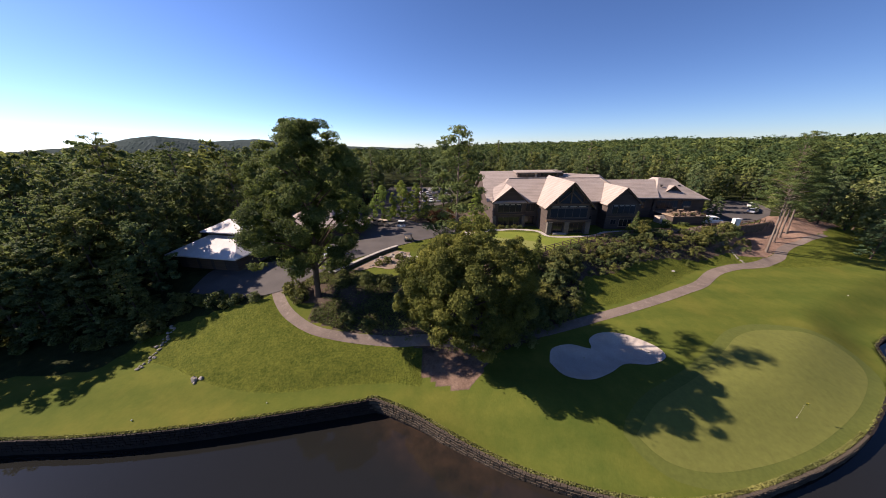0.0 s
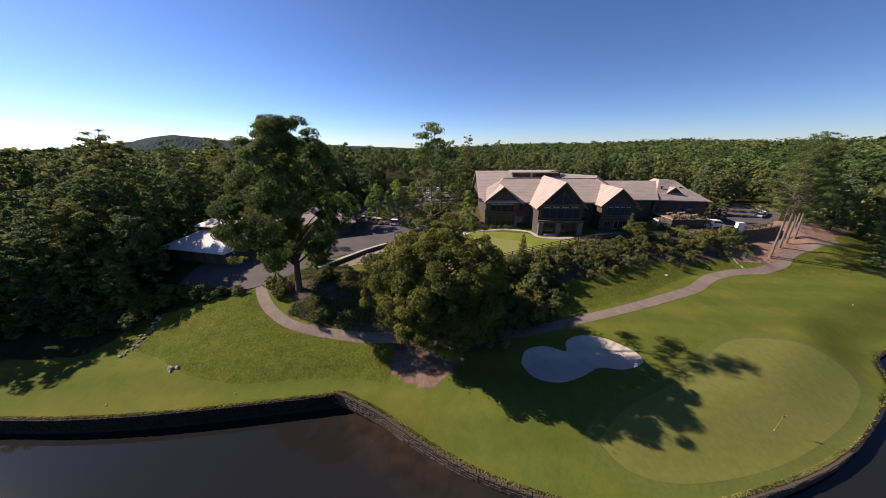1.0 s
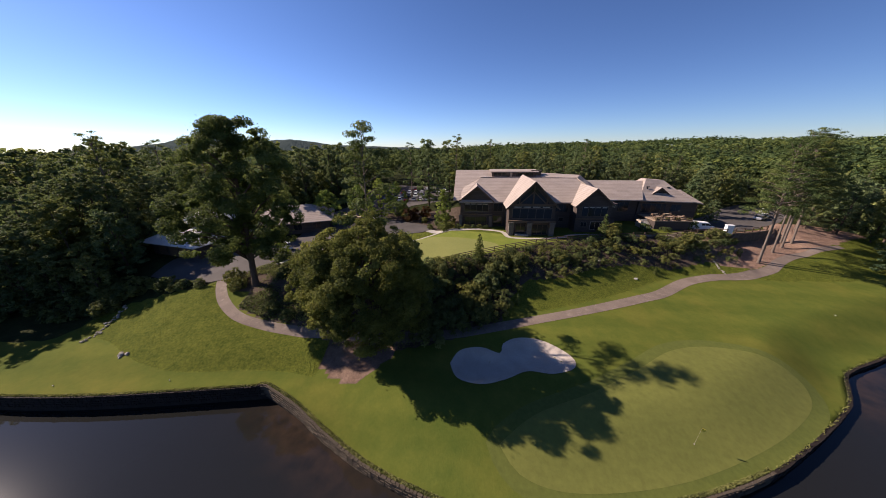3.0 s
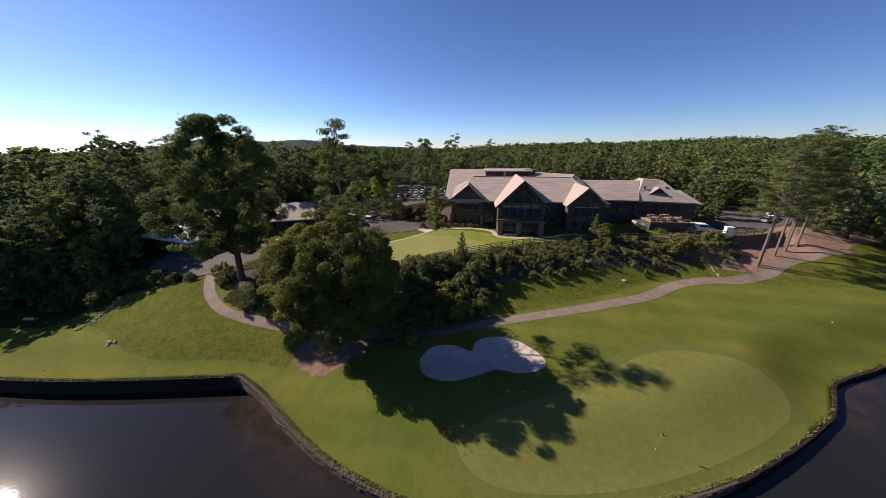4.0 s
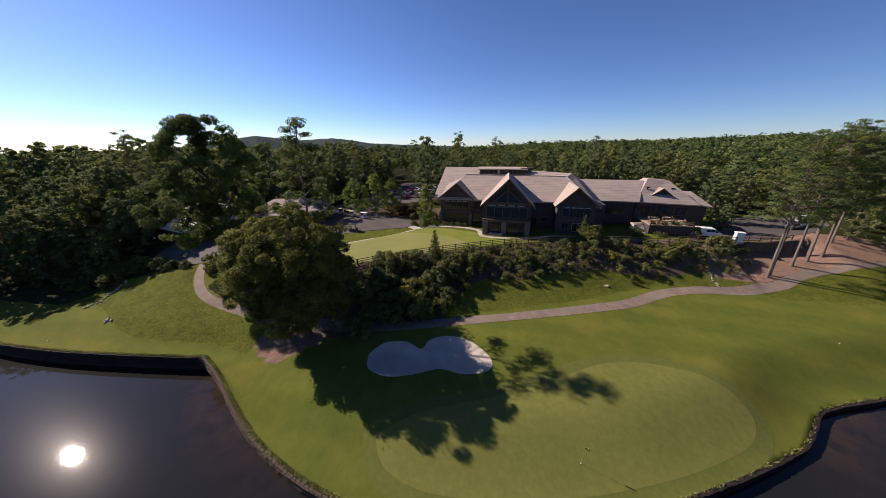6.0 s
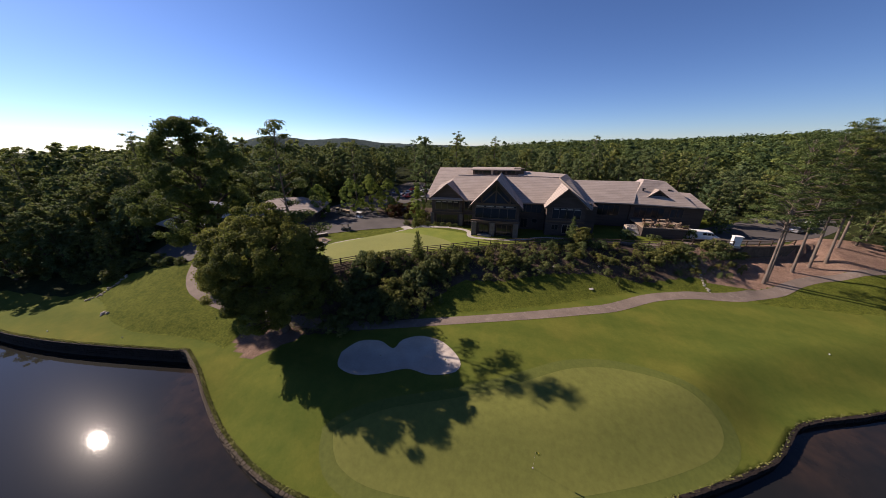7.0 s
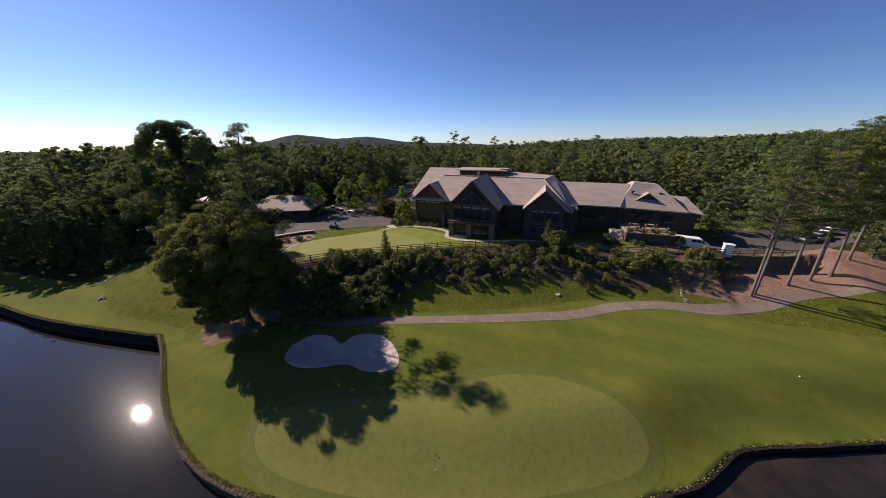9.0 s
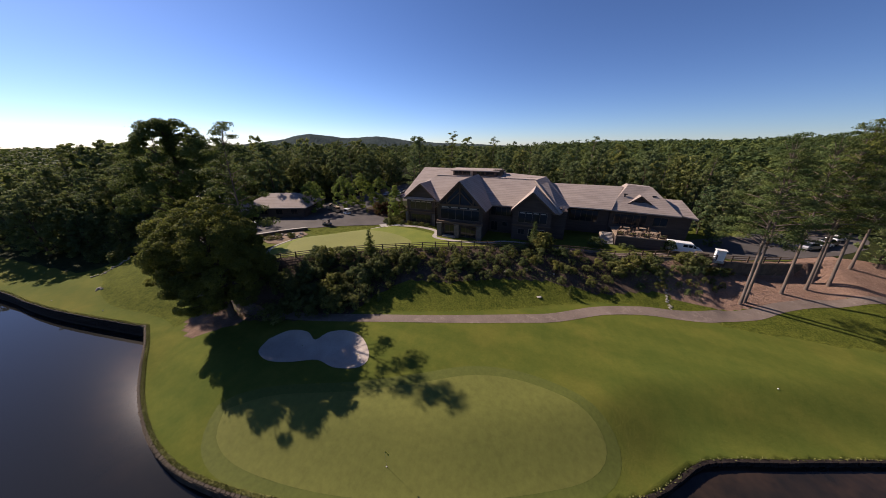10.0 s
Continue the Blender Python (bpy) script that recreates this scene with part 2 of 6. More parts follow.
M_SHRUB = leaf_material("shrub_leaf", (0.066, 0.088, 0.03), (0.24, 0.246, 0.092), 0.4, 0.5)
M_TURF = leaf_material("edge_turf", (0.12, 0.13, 0.04), (0.25, 0.25, 0.09), 0.3, 0.1)
M_RED = leaf_material("red_leaf", (0.05, 0.015, 0.012), (0.11, 0.035, 0.025))


def glass_material():
    m, nt, p = nodes_of("window_glass")
    p.inputs["Base Color"].default_value = (0.012, 0.016, 0.02, 1)
    p.inputs["Roughness"].default_value, p.inputs["Specular IOR Level"].default_value = 0.06, 0.45
    return m


M_GLASS = glass_material()


def paint(name, col, rough=0.3, metal=0.0):
    return surface(name, tuple(0.9 * c for c in col), tuple(min(1, 1.06 * c) for c in col), rough, 1.5, 20.0, 0.0, metal)


M_WHITE, M_BLACK, M_TYRE = paint("white_paint", (0.78, 0.78, 0.77)), paint("black_plastic", (0.02, 0.02, 0.022), 0.5), paint("rubber", (0.025, 0.025, 0.027), 0.9)
M_TAN, M_SILVER = paint("tan_paint", (0.42, 0.34, 0.24)), paint("silver_paint", (0.45, 0.46, 0.48), 0.25, 0.6)
M_DARKCAR, M_REDCAR, M_BLUECAR = paint("dark_paint", (0.04, 0.045, 0.055), 0.2), paint("red_paint", (0.25, 0.03, 0.025), 0.2), paint("blue_paint", (0.06, 0.09, 0.16), 0.2)


# ------------------------------------------------------------------ mesh helpers
def mesh_object(name, verts, faces, material, smooth=False):
    me = bpy.data.meshes.new(name)
    me.from_pydata([tuple(v) for v in verts], [], [tuple(f) for f in faces])
    me.materials.append(material)
    if smooth:
        me.polygons.foreach_set("use_smooth", [True] * len(me.polygons))
    me.update()
    return new(name, me)


def quads_mesh(name, verts, material):
    """A mesh of loose quads from an array (n, 4, 3)."""
    n = len(verts)
    me = bpy.data.meshes.new(name)
    me.vertices.add(n * 4)
    me.vertices.foreach_set("co", np.asarray(verts, np.float32).ravel())
    me.loops.add(n * 4)
    me.loops.foreach_set("vertex_index", np.arange(n * 4, dtype=np.int32))
    me.polygons.add(n)
    me.polygons.foreach_set("loop_start", np.arange(0, n * 4, 4, dtype=np.int32))
    me.polygons.foreach_set("loop_total", np.full(n, 4, dtype=np.int32))
    me.materials.append(material)
    me.update(calc_edges=True)
    me.validate()
    return me


def part(name, bm, material, parent, label=""):
    """A bmesh as one mesh object under a thing or a part."""
    me = bpy.data.meshes.new(name)
    bm.normal_update()
    bm.to_mesh(me)
    bm.free()
    me.materials.append(material)
    ob = new(name, me)
    ob.parent = parent
    return tagged(ob, label)


def thing(name, at, label, category, group="", kind="", turn=0.0):
    ob = new(name)
    ob.matrix_world = pose(*at, 0, 0, turn)
    return tagged(ob, label, category, group, kind)


def box(bm, x0, x1, y0, y1, z0, z1, bev=0.0):
    m = Matrix.LocRotScale(((x0 + x1) / 2, (y0 + y1) / 2, (z0 + z1) / 2), None, (abs(x1 - x0), abs(y1 - y0), abs(z1 - z0)))
    r = bmesh.ops.create_cube(bm, size=1, matrix=m)
    if bev:
        edges = {e for v in r["verts"] for e in v.link_edges}
        bmesh.ops.bevel(bm, geom=list(edges), offset=bev, segments=2, affect="EDGES", profile=0.6)


def boxes(*specs, bev=0.0):
    bm = bmesh.new()
    for s in specs:
        box(bm, *s, bev=bev)
    return bm


def bar(bm, a, b, w, h):
    """A straight bar from a to b."""
    a, b = Vector(a), Vector(b)
    d = b - a
    q = d.to_track_quat("X", "Z").to_matrix().to_4x4()
    bmesh.ops.create_cube(bm, size=1, matrix=Matrix.Translation((a + b) / 2) @ q @ Matrix.Diagonal((d.length, w, h, 1)))


def slab(bm, pts, t):
    """A sheet of thickness t under the polygon pts."""
    top = [bm.verts.new(p) for p in pts]
    low = [bm.verts.new((p[0], p[1], p[2] - t)) for p in pts]
    bm.faces.new(top)
    bm.faces.new(low[::-1])
    n = len(pts)
    for i in range(n):
        bm.faces.new((top[i], low[i], low[(i + 1) % n], top[(i + 1) % n]))


def prism(bm, pts, y0, y1):
    """An upright polygon (x, z) carried from y0 to y1."""
    a = [bm.verts.new((x, y0, z)) for x, z in pts]
    b = [bm.verts.new((x, y1, z)) for x, z in pts]
    bm.faces.new(a)
    bm.faces.new(b[::-1])
    n = len(pts)
    for i in range(n):
        bm.faces.new((a[(i + 1) % n], a[i], b[i], b[(i + 1) % n]))


def leaves(rng, centres, radii, n, size, shell=0.55, lift=0.35, slim=0.6, mid=None, pick=True, loose=0.42):
    """n leaf-shaped quads laid on ellipsoid clumps; centres (k, 3), radii (k, 3); mid: a point that they face away from."""
    centres, radii = np.asarray(centres, float), np.asarray(radii, float)
    if pick:
        wgt = np.prod(radii, 1) ** 0.67
        k = rng.choice(len(centres), n, p=wgt / wgt.sum())
    else:
        k = np.arange(n)
    d = rng.normal(size=(n, 3))
    d /= np.linalg.norm(d, axis=1)[:, None]
    if mid is not None:
        away = centres[k] - mid
        d = np.where(((d * away).sum(1) < -0.15 * np.linalg.norm(away, axis=1))[:, None], -d, d)
    r = shell + (1 - shell) * rng.random(n) ** 0.6
    r = np.where(rng.random(n) < 0.12, r * (0.5 + rng.random(n)), r)
    p = centres[k] + d * radii[k] * r[:, None]
    nrm = d * 0.9 + rng.normal(size=(n, 3)) * loose + np.array([0, 0, lift])
    nrm /= np.linalg.norm(nrm, axis=1)[:, None]
    u = np.cross(nrm, rng.normal(size=(n, 3)))
    u /= np.linalg.norm(u, axis=1)[:, None]
    w = np.cross(nrm, u)
    s = size * rng.uniform(0.6, 1.35, n)
    a, b = u * s[:, None], w * (s * slim)[:, None]
    bend = nrm * (s * 0.18)[:, None]
    return np.stack([p - a - bend, p - b, p + a - bend, p + b], 1)


def tube(points, radii, sides=8):
    """Verts and faces of a bent, tapered tube."""
    vs, fs = [], []
    for i, (p, r) in enumerate(zip(points, radii)):
        d = (Vector(points[min(i + 1, len(points) - 1)]) - Vector(points[max(i - 1, 0)])).normalized()
        u = d.orthogonal().normalized()
        w = d.cross(u)
        for k in range(sides):
            a = 2 * math.pi * k / sides
            vs.append(Vector(p) + (u * math.cos(a) + w * math.sin(a)) * r)
    for i in range(len(points) - 1):
        for k in range(sides):
            k2 = (k + 1) % sides
            fs.append((i * sides + k, i * sides + k2, (i + 1) * sides + k2, (i + 1) * sides + k))
    fs.append(tuple(range((len(points) - 1) * sides, len(points) * sides)))
    return vs, fs


# ------------------------------------------------------------------ the lie of the land
def spline(pts, step=1.0, sharp=()):
    """Points along a smooth line; sharp: numbers of its corners."""
    P = [np.array(p, float) for p in pts]
    out = []
    for i in range(len(P) - 1):
        p0 = P[i] if (i == 0 or i in sharp) else P[i - 1]
        p3 = P[i + 1] if (i + 2 >= len(P) or i + 1 in sharp) else P[i + 2]
        n = max(2, int(np.linalg.norm(P[i + 1] - P[i]) / step))
        for k in range(n):
            t = k / n
            out.append(0.5 * (2 * P[i] + (P[i + 1] - p0) * t + (2 * p0 - 5 * P[i] + 4 * P[i + 1] - p3) * t * t + (3 * P[i] - p0 - 3 * P[i + 1] + p3) * t ** 3))
    out.append(P[-1])
    return np.array(out)


def sstep(a, b, x):
    t = np.clip((x - a) / (b - a), 0, 1)
    return t * t * (3 - 2 * t)


WATER_Z, EDGE_Z = -2.85, -0.9


def edge_drop(x):
    """How much lower the pond wall is along its eastern run."""
    return 1.0 * sstep(-6, 8, x) + 0.3 * sstep(44, 60, x)


SHORE = spline([(-150, 6), (-90, 13), (-60, 16.6), (-46, 18.0), (-37, 18.3), (-28, 19.1), (-18, 20.6), (-8, 22.3), (-3, 20.2), (1.2, 18.0), (6.2, 15.7),
                (11, 14.1), (15.5, 13.1), (20, 12.8), (25, 13.3), (30, 14.3), (36, 15.8), (42, 17.8), (47.5, 20.3), (53.5, 23.4), (59, 26.6), (61.8, 29.2),
                (64, 31.2), (67, 32.6), (71, 34.1), (76, 36.1), (82, 38.4), (100, 45), (130, 56), (180, 74)], 1.0, (7,))
POND = np.vstack([SHORE, [(180, -70), (-150, -70)]])
TOE_X = [-400, -80, -45, -38, -30, -22, -12, -4, 4, 12, 20, 30, 40, 50, 58, 66, 78, 90, 110, 150, 400]
TOE_Y = [60, 42, 31, 28.5, 24.6, 23.4, 23.8, 25.5, 28.5, 32, 35.2, 38.8, 43.2, 49, 53.0, 53.6, 53.0, 54.0, 60, 80, 180]
TOP_X = [-400, -80, -50, -36, -27, -20, -12, -4, 2, 8, 14, 21, 31, 40, 54, 62, 72, 80, 90, 110, 150, 400]
TOP_Y = [75, 54, 46, 43.5, 42, 41, 39.5, 38.5, 39.0, 41.0, 45.2, 49.4, 55.0, 58.5, 61.0, 62.6, 66.2, 68.0, 70.5, 82, 108, 230]


def inside(poly, X, Y):
    r = np.zeros(X.shape, bool)
    n = len(poly)
    for i in range(n):
        (x0, y0), (x1, y1) = poly[i], poly[(i + 1) % n]
        if y0 == y1:
            continue
        c = ((y0 > Y) != (y1 > Y)) & (X < (x1 - x0) * (Y - y0) / (y1 - y0) + x0)
        r ^= c
    return r


def distance(line, X, Y, closed=False):
    """Least distance to a line of points."""
    best = np.full(X.shape, 1e9)
    n = len(line)
    for i in range(n if closed else n - 1):
        (x0, y0), (x1, y1) = line[i], line[(i + 1) % n]
        dx, dy = x1 - x0, y1 - y0
        t = np.clip(((X - x0) * dx + (Y - y0) * dy) / max(dx * dx + dy * dy, 1e-9), 0, 1)
        best = np.minimum(best, (X - x0 - t * dx) ** 2 + (Y - y0 - t * dy) ** 2)
    return np.sqrt(best)


BUNKER = spline([(13.6, 26.6), (14.6, 24.4), (17.3, 23.7), (20.2, 24.6), (23.0, 26.0), (26.0, 25.8), (28.8, 26.9), (28.9, 28.8), (26.0, 31.2), (22.8, 31.6),
                 (20.6, 30.4), (20.0, 28.7), (17.6, 29.6), (14.8, 28.9), (13.6, 26.6)], 0.6)[:-1]
GREEN = spline([(18.8, 17.6), (20.4, 15.7), (23.8, 14.9), (29.2, 15.4), (35.7, 16.9), (43.1, 19.6), (49.4, 22.6), (54.3, 25.8), (55.6, 28.8), (53.2, 31.3),
                (47.5, 32.0), (42.0, 30.6), (36.5, 27.4), (30.0, 23.8), (23.0, 20.6), (18.8, 17.6)], 0.8)[:-1]
PUTTING = spline([(2.0, 40.2), (-1.6, 44.5), (-2.4, 50.0), (1.0, 55.0), (7.0, 58.0), (14.0, 58.2), (20.5, 55.6), (22.0, 52.6), (18.6, 49.2), (12.6, 45.2),
                  (6.5, 41.2), (2.0, 40.2)], 0.8)[:-1]


ROUGHS = spline([(-50, 29.8), (-42.2, 28.4), (-36, 27.1), (-30.7, 25.0), (-26, 23.7), (-20.8, 23.1), (-16, 23.5), (-12.8, 24.0), (-7, 24.2), (-2.7, 23.5), (-2.4, 28.6), (-14, 30), (-24, 34),
                 (-28, 38), (-45, 38), (-50, 29.8)], 1.0, (0, 9, 10, 13, 14, 15))[:-1]


def pond_sign(X, Y):
    """Distance from the shore, positive on land."""
    d = distance(SHORE, X, Y)
    return np.where(inside(POND, X, Y), -d, d)


def land(X, Y):
    """Height of the ground."""
    X, Y = np.asarray(X, float), np.asarray(Y, float)
    d = pond_sign(X, Y)
    east = sstep(-12, 0, X)
    drop = edge_drop(X)
    low = EDGE_Z - drop - 0.02 + (0.25 + 0.75 * east + drop) * sstep(0, 8, d) + (0.3 + 0.3 * east - 0.8 * sstep(62, 76, X)) * sstep(10, 26, d)
    up = 4.4 + 1.6 * sstep(-8, -2, X - 0.9 * np.clip(Y - 48, 0, 16)) - 0.6 * sstep(60, 78, X)
    ty, cy = np.interp(X, TOE_X, TOE_Y), np.interp(X, TOP_X, TOP_Y)
    s = np.clip((Y - ty) / (cy - ty), 0, 1)
    s = 0.55 * s + 0.45 * s * s * (3 - 2 * s)
    wallzone = sstep(74, 76, X) * (1 - sstep(91, 97, X))
    s = np.where(Y < cy, s * (1 - 0.42 * wallzone), s)
    z = low + (up - low) * s
    z += 0.35 * np.exp(-(((X - 34) / 10) ** 2 + ((Y - 34) / 4) ** 2)) + 0.25 * np.sin(X * 0.11) * np.sin(Y * 0.13 + 1) * sstep(4, 14, d) * (1 - s)
    z += np.where(inside(ROUGHS, X, Y), 0.45 * sstep(0, 2.2, distance(ROUGHS, X, Y, True)), 0)      # the bank of long grass stands proud
    far = np.hypot(X - 25, Y - 40)
    # the wooded country behind: a long low ridge
    az = np.degrees(np.arctan2(X - 25, Y - 5))
    roll = (4 * np.sin(X * 0.011 + 1.3) * np.cos(Y * 0.009) + 5 * np.sin(X * 0.0052 + Y * 0.0093 + 0.6)) * sstep(120, 400, far) * (1 - 0.6 * sstep(900, 1300, far))
    roll -= 7 * np.exp(-((far - 330) / 130) ** 2) * sstep(5, 30, az)
    ridge = (17 + 3 * np.sin(az * 0.23)) * sstep(350, 1050, far) * sstep(-12, 22, az) * (1 - 0.35 * sstep(60, 120, az))
    dip = -6 * sstep(200, 500, far) * (1 - sstep(-12, 22, az))
    z = z + np.where(d > 0, roll + ridge + dip, 0)
    # the putting lawn is level, the bunker hollow
    b = inside(BUNKER, X, Y)
    z = np.where(b, z - 0.55 * sstep(0, 1.6, distance(BUNKER, X, Y, True)), z)
    return np.where(d < 0, np.minimum(z, EDGE_Z - drop - 0.05) - 3.2 * sstep(0.12, 0.5, -d), z)


def land_at(x, y):
    return float(land(np.array([x]), np.array([y]))[0])


def steps(near0, near1, step, far0, far1):
    a = list(np.arange(near0, near1 + 1e-6, step))
    s = step
    while a[-1] < far1:
        s *= 1.16
        a.append(a[-1] + s)
    s = step
    while a[0] > far0:
        s *= 1.16
        a.insert(0, a[0] - s)
    return np.array(a)


GX, GY = steps(-62, 100, 0.6, -4200, 4200), steps(10, 76, 0.6, -900, 4300)
MX, MY = np.meshgrid(GX, GY)
_d = pond_sign(MX, MY)
_ring = (_d < 0) & (_d > -0.62)
_gx, _gy = (pond_sign(MX + 0.02, MY) - _d) / 0.02, (pond_sign(MX, MY + 0.02) - _d) / 0.02
MX, MY = np.where(_ring, MX + _gx * (0.02 - _d), MX), np.where(_ring, MY + _gy * (0.02 - _d), MY)     # the turf ends exactly at the wall
_foot = (_d <= -0.62) & (_d > -1.55)
MX, MY = np.where(_foot, MX - _gx * (_d + 0.04), MX), np.where(_foot, MY - _gy * (_d + 0.04), MY)     # and drops straight down behind it
MZ = np.where(_foot, EDGE_Z - edge_drop(MX) - 3.2, land(MX, MY))
nx, ny = len(GX), len(GY)
gv = np.stack([MX, MY, MZ], -1).reshape(-1, 3)
ii = np.arange((nx * ny)).reshape(ny, nx)
gf = np.stack([ii[:-1, :-1], ii[:-1, 1:], ii[1:, 1:], ii[1:, :-1]], -1).reshape(-1, 4)
me = bpy.data.meshes.new("ground")
me.vertices.add(len(gv))
me.vertices.foreach_set("co", gv.astype(np.float32).ravel())
me.loops.add(len(gf) * 4)
me.loops.foreach_set("vertex_index", gf.astype(np.int32).ravel())
me.polygons.add(len(gf))
me.polygons.foreach_set("loop_start", np.arange(0, len(gf) * 4, 4, dtype=np.int32))
me.polygons.foreach_set("loop_total", np.full(len(gf), 4, dtype=np.int32))
me.polygons.foreach_set("use_smooth", np.ones(len(gf), bool))
me.materials.append(M_GROUND)
me.update(calc_edges=True)
# what grows where: rough grass, mulch, woodland floor (plus painted tree shade)
ty, cy = np.interp(MX, TOE_X, TOE_Y), np.interp(MX, TOP_X, TOP_Y)
slope = (MY > ty) & (MY < cy + 1.0)
BED = np.array([(0, 26), (10, 29.5), (17, 32.2), (20.5, 34.4), (22.5, 39.5), (26, 44.0), (33.5, 46.6), (40, 50.2), (50, 53.6), (56, 54.0), (61, 55.2), (66, 57.0),
                (71, 56.6), (74, 56.4), (78, 57.8), (84, 61.2), (90, 64.0), (100, 67), (118, 76), (118, 90), (98, 82), (90, 72), (78, 68), (66, 65), (54, 61.5), (40, 59.2), (31, 55.6),
                (21, 50), (14, 45.8), (7, 41), (0, 37), (-8, 35), (-14, 37), (-20, 37.5), (-20, 33), (-14, 31), (-6, 29.8)])
BED2 = np.array([(-23.6, 36.2), (-25.4, 39.4), (-23.6, 43.0), (-20.4, 48.2), (-17.6, 45.2), (-13, 43.2), (-8.5, 42.4), (-5.6, 44), (-2.5, 40.5), (-2, 36), (-8, 34.6), (-14, 36)])
ISLAND = np.array([(2.5, 67), (6.5, 68), (13.5, 66.5), (13.5, 101), (-10, 101), (-11.5, 84), (-7.5, 78.5), (3, 74)])
OAKBED = np.array([(-3.2, 27.2), (-2.6, 24.8), (-0.6, 23.5), (2.4, 22.7), (4.4, 24.2), (6, 27), (6, 29), (0, 28.6)])
zone = np.zeros((ny, nx, 4), np.float32)
zone[..., 3] = np.maximum(sstep(60, 72, MX), 0.5 * inside(OAKBED, MX, MY).astype(float))
rd = distance(ROUGHS, MX, MY, True)
zone[..., 0] = np.maximum((slope & (MX > -3) | (MY > cy + 16)).astype(np.float32), np.clip(0.5 + np.where(inside(ROUGHS, MX, MY), rd, -rd) / 1.1, 0, 1))
zone[..., 1] = (inside(BED, MX, MY) | inside(OAKBED, MX, MY) | inside(BED2, MX, MY) | inside(ISLAND, MX, MY)).astype(np.float32)
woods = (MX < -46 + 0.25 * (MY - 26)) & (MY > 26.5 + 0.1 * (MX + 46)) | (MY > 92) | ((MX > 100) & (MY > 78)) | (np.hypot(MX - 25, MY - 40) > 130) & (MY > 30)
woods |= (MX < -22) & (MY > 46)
# strip at the yard's edge: tree shade laid in as dark floor colour
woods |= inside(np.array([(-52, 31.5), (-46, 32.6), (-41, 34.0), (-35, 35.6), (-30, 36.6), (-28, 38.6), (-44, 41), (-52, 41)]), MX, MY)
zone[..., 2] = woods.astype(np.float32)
attr = me.color_attributes.new("zone", "FLOAT_COLOR", "POINT")
attr.data.foreach_set("color", zone.reshape(-1))
ground = tagged(new("ground", me), "mown grass, planted slopes and woodland floor", "ground", kind="structure")



def mountain():
    """The far wooded mountain with its lower shoulder."""
    az = np.radians(np.arange(-66, 8, 0.22))
    deg = np.degrees(az)
    top = np.interp(deg, [-66, -60, -54, -50, -47.5, -45.5, -43.5, -40, -37, -33.5, -30.5, -26, -17, -6, 8], [-14, -6, 8, 26, 44, 53, 46, 34, 36, 44, 33, 16, 6, -6, -14])
    rr = np.linspace(0, 1, 26)
    r = np.random.default_rng(17)
    v = []
    for k in rr:
        for a, h in zip(az, top):
            q = 1180 + 420 * k
            rough = 2.4 * math.sin(a * 61 + 9 * k) + 1.6 * math.sin(a * 173 + 23 * k) + r.normal(0, 0.9)
            v.append((20 + q * math.sin(a), 4 + q * math.cos(a), -14 + (h + 40) * math.sin(k * math.pi / 2) ** 1.3 + rough * (1 - k * 0.6)))
    n = len(az)
    f = [(i * n + j, i * n + j + 1, (i + 1) * n + j + 1, (i + 1) * n + j) for i in range(len(rr) - 1) for j in range(n - 1)]
    # distance haze is tinted blue-grey into the canopy colour
    ob = mesh_object("hill_far", v, f, surface("hazy_forest_canopy", (0.04, 0.056, 0.055), (0.072, 0.09, 0.088), 0.95, 0.02, 0.11, 1.0))
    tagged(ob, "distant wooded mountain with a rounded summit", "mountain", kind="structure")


mountain()
WX, WY = np.meshgrid(np.arange(-150, 181, 1.5), np.arange(-70, 81, 1.5))
WN = WX.shape[1]
wi = np.arange(WX.size).reshape(WX.shape)
water = mesh_object("water", np.stack([WX, WY, np.full(WX.shape, WATER_Z)], -1).reshape(-1, 3), np.stack([wi[:-1, :-1], wi[:-1, 1:], wi[1:, 1:], wi[1:, :-1]], -1).reshape(-1, 4), M_WATER)
wd = -pond_sign(WX, WY)
shoal = (1 - sstep(0.3, 5.5, wd)) * (0.7 * np.exp(-(((WX + 2) / 6) ** 2)) + 0.2 * sstep(0, 4, WX) * (1 - sstep(10, 24, WX)))
shoal = np.maximum(shoal, (1 - sstep(0.5, 6.5, wd)) * sstep(57, 63, WX) * (0.5 + 0.25 * np.sin(WX * 0.9) * np.sin(WY * 1.1)))
sa = water.data.color_attributes.new("shoal", "FLOAT_COLOR", "POINT")
sa.data.foreach_set("color", np.repeat(np.clip(shoal, 0, 1).reshape(-1, 1), 4, 1).astype(np.float32).ravel())
tagged(water, "still dark pond reflecting the low sun", "pond", kind="structure")


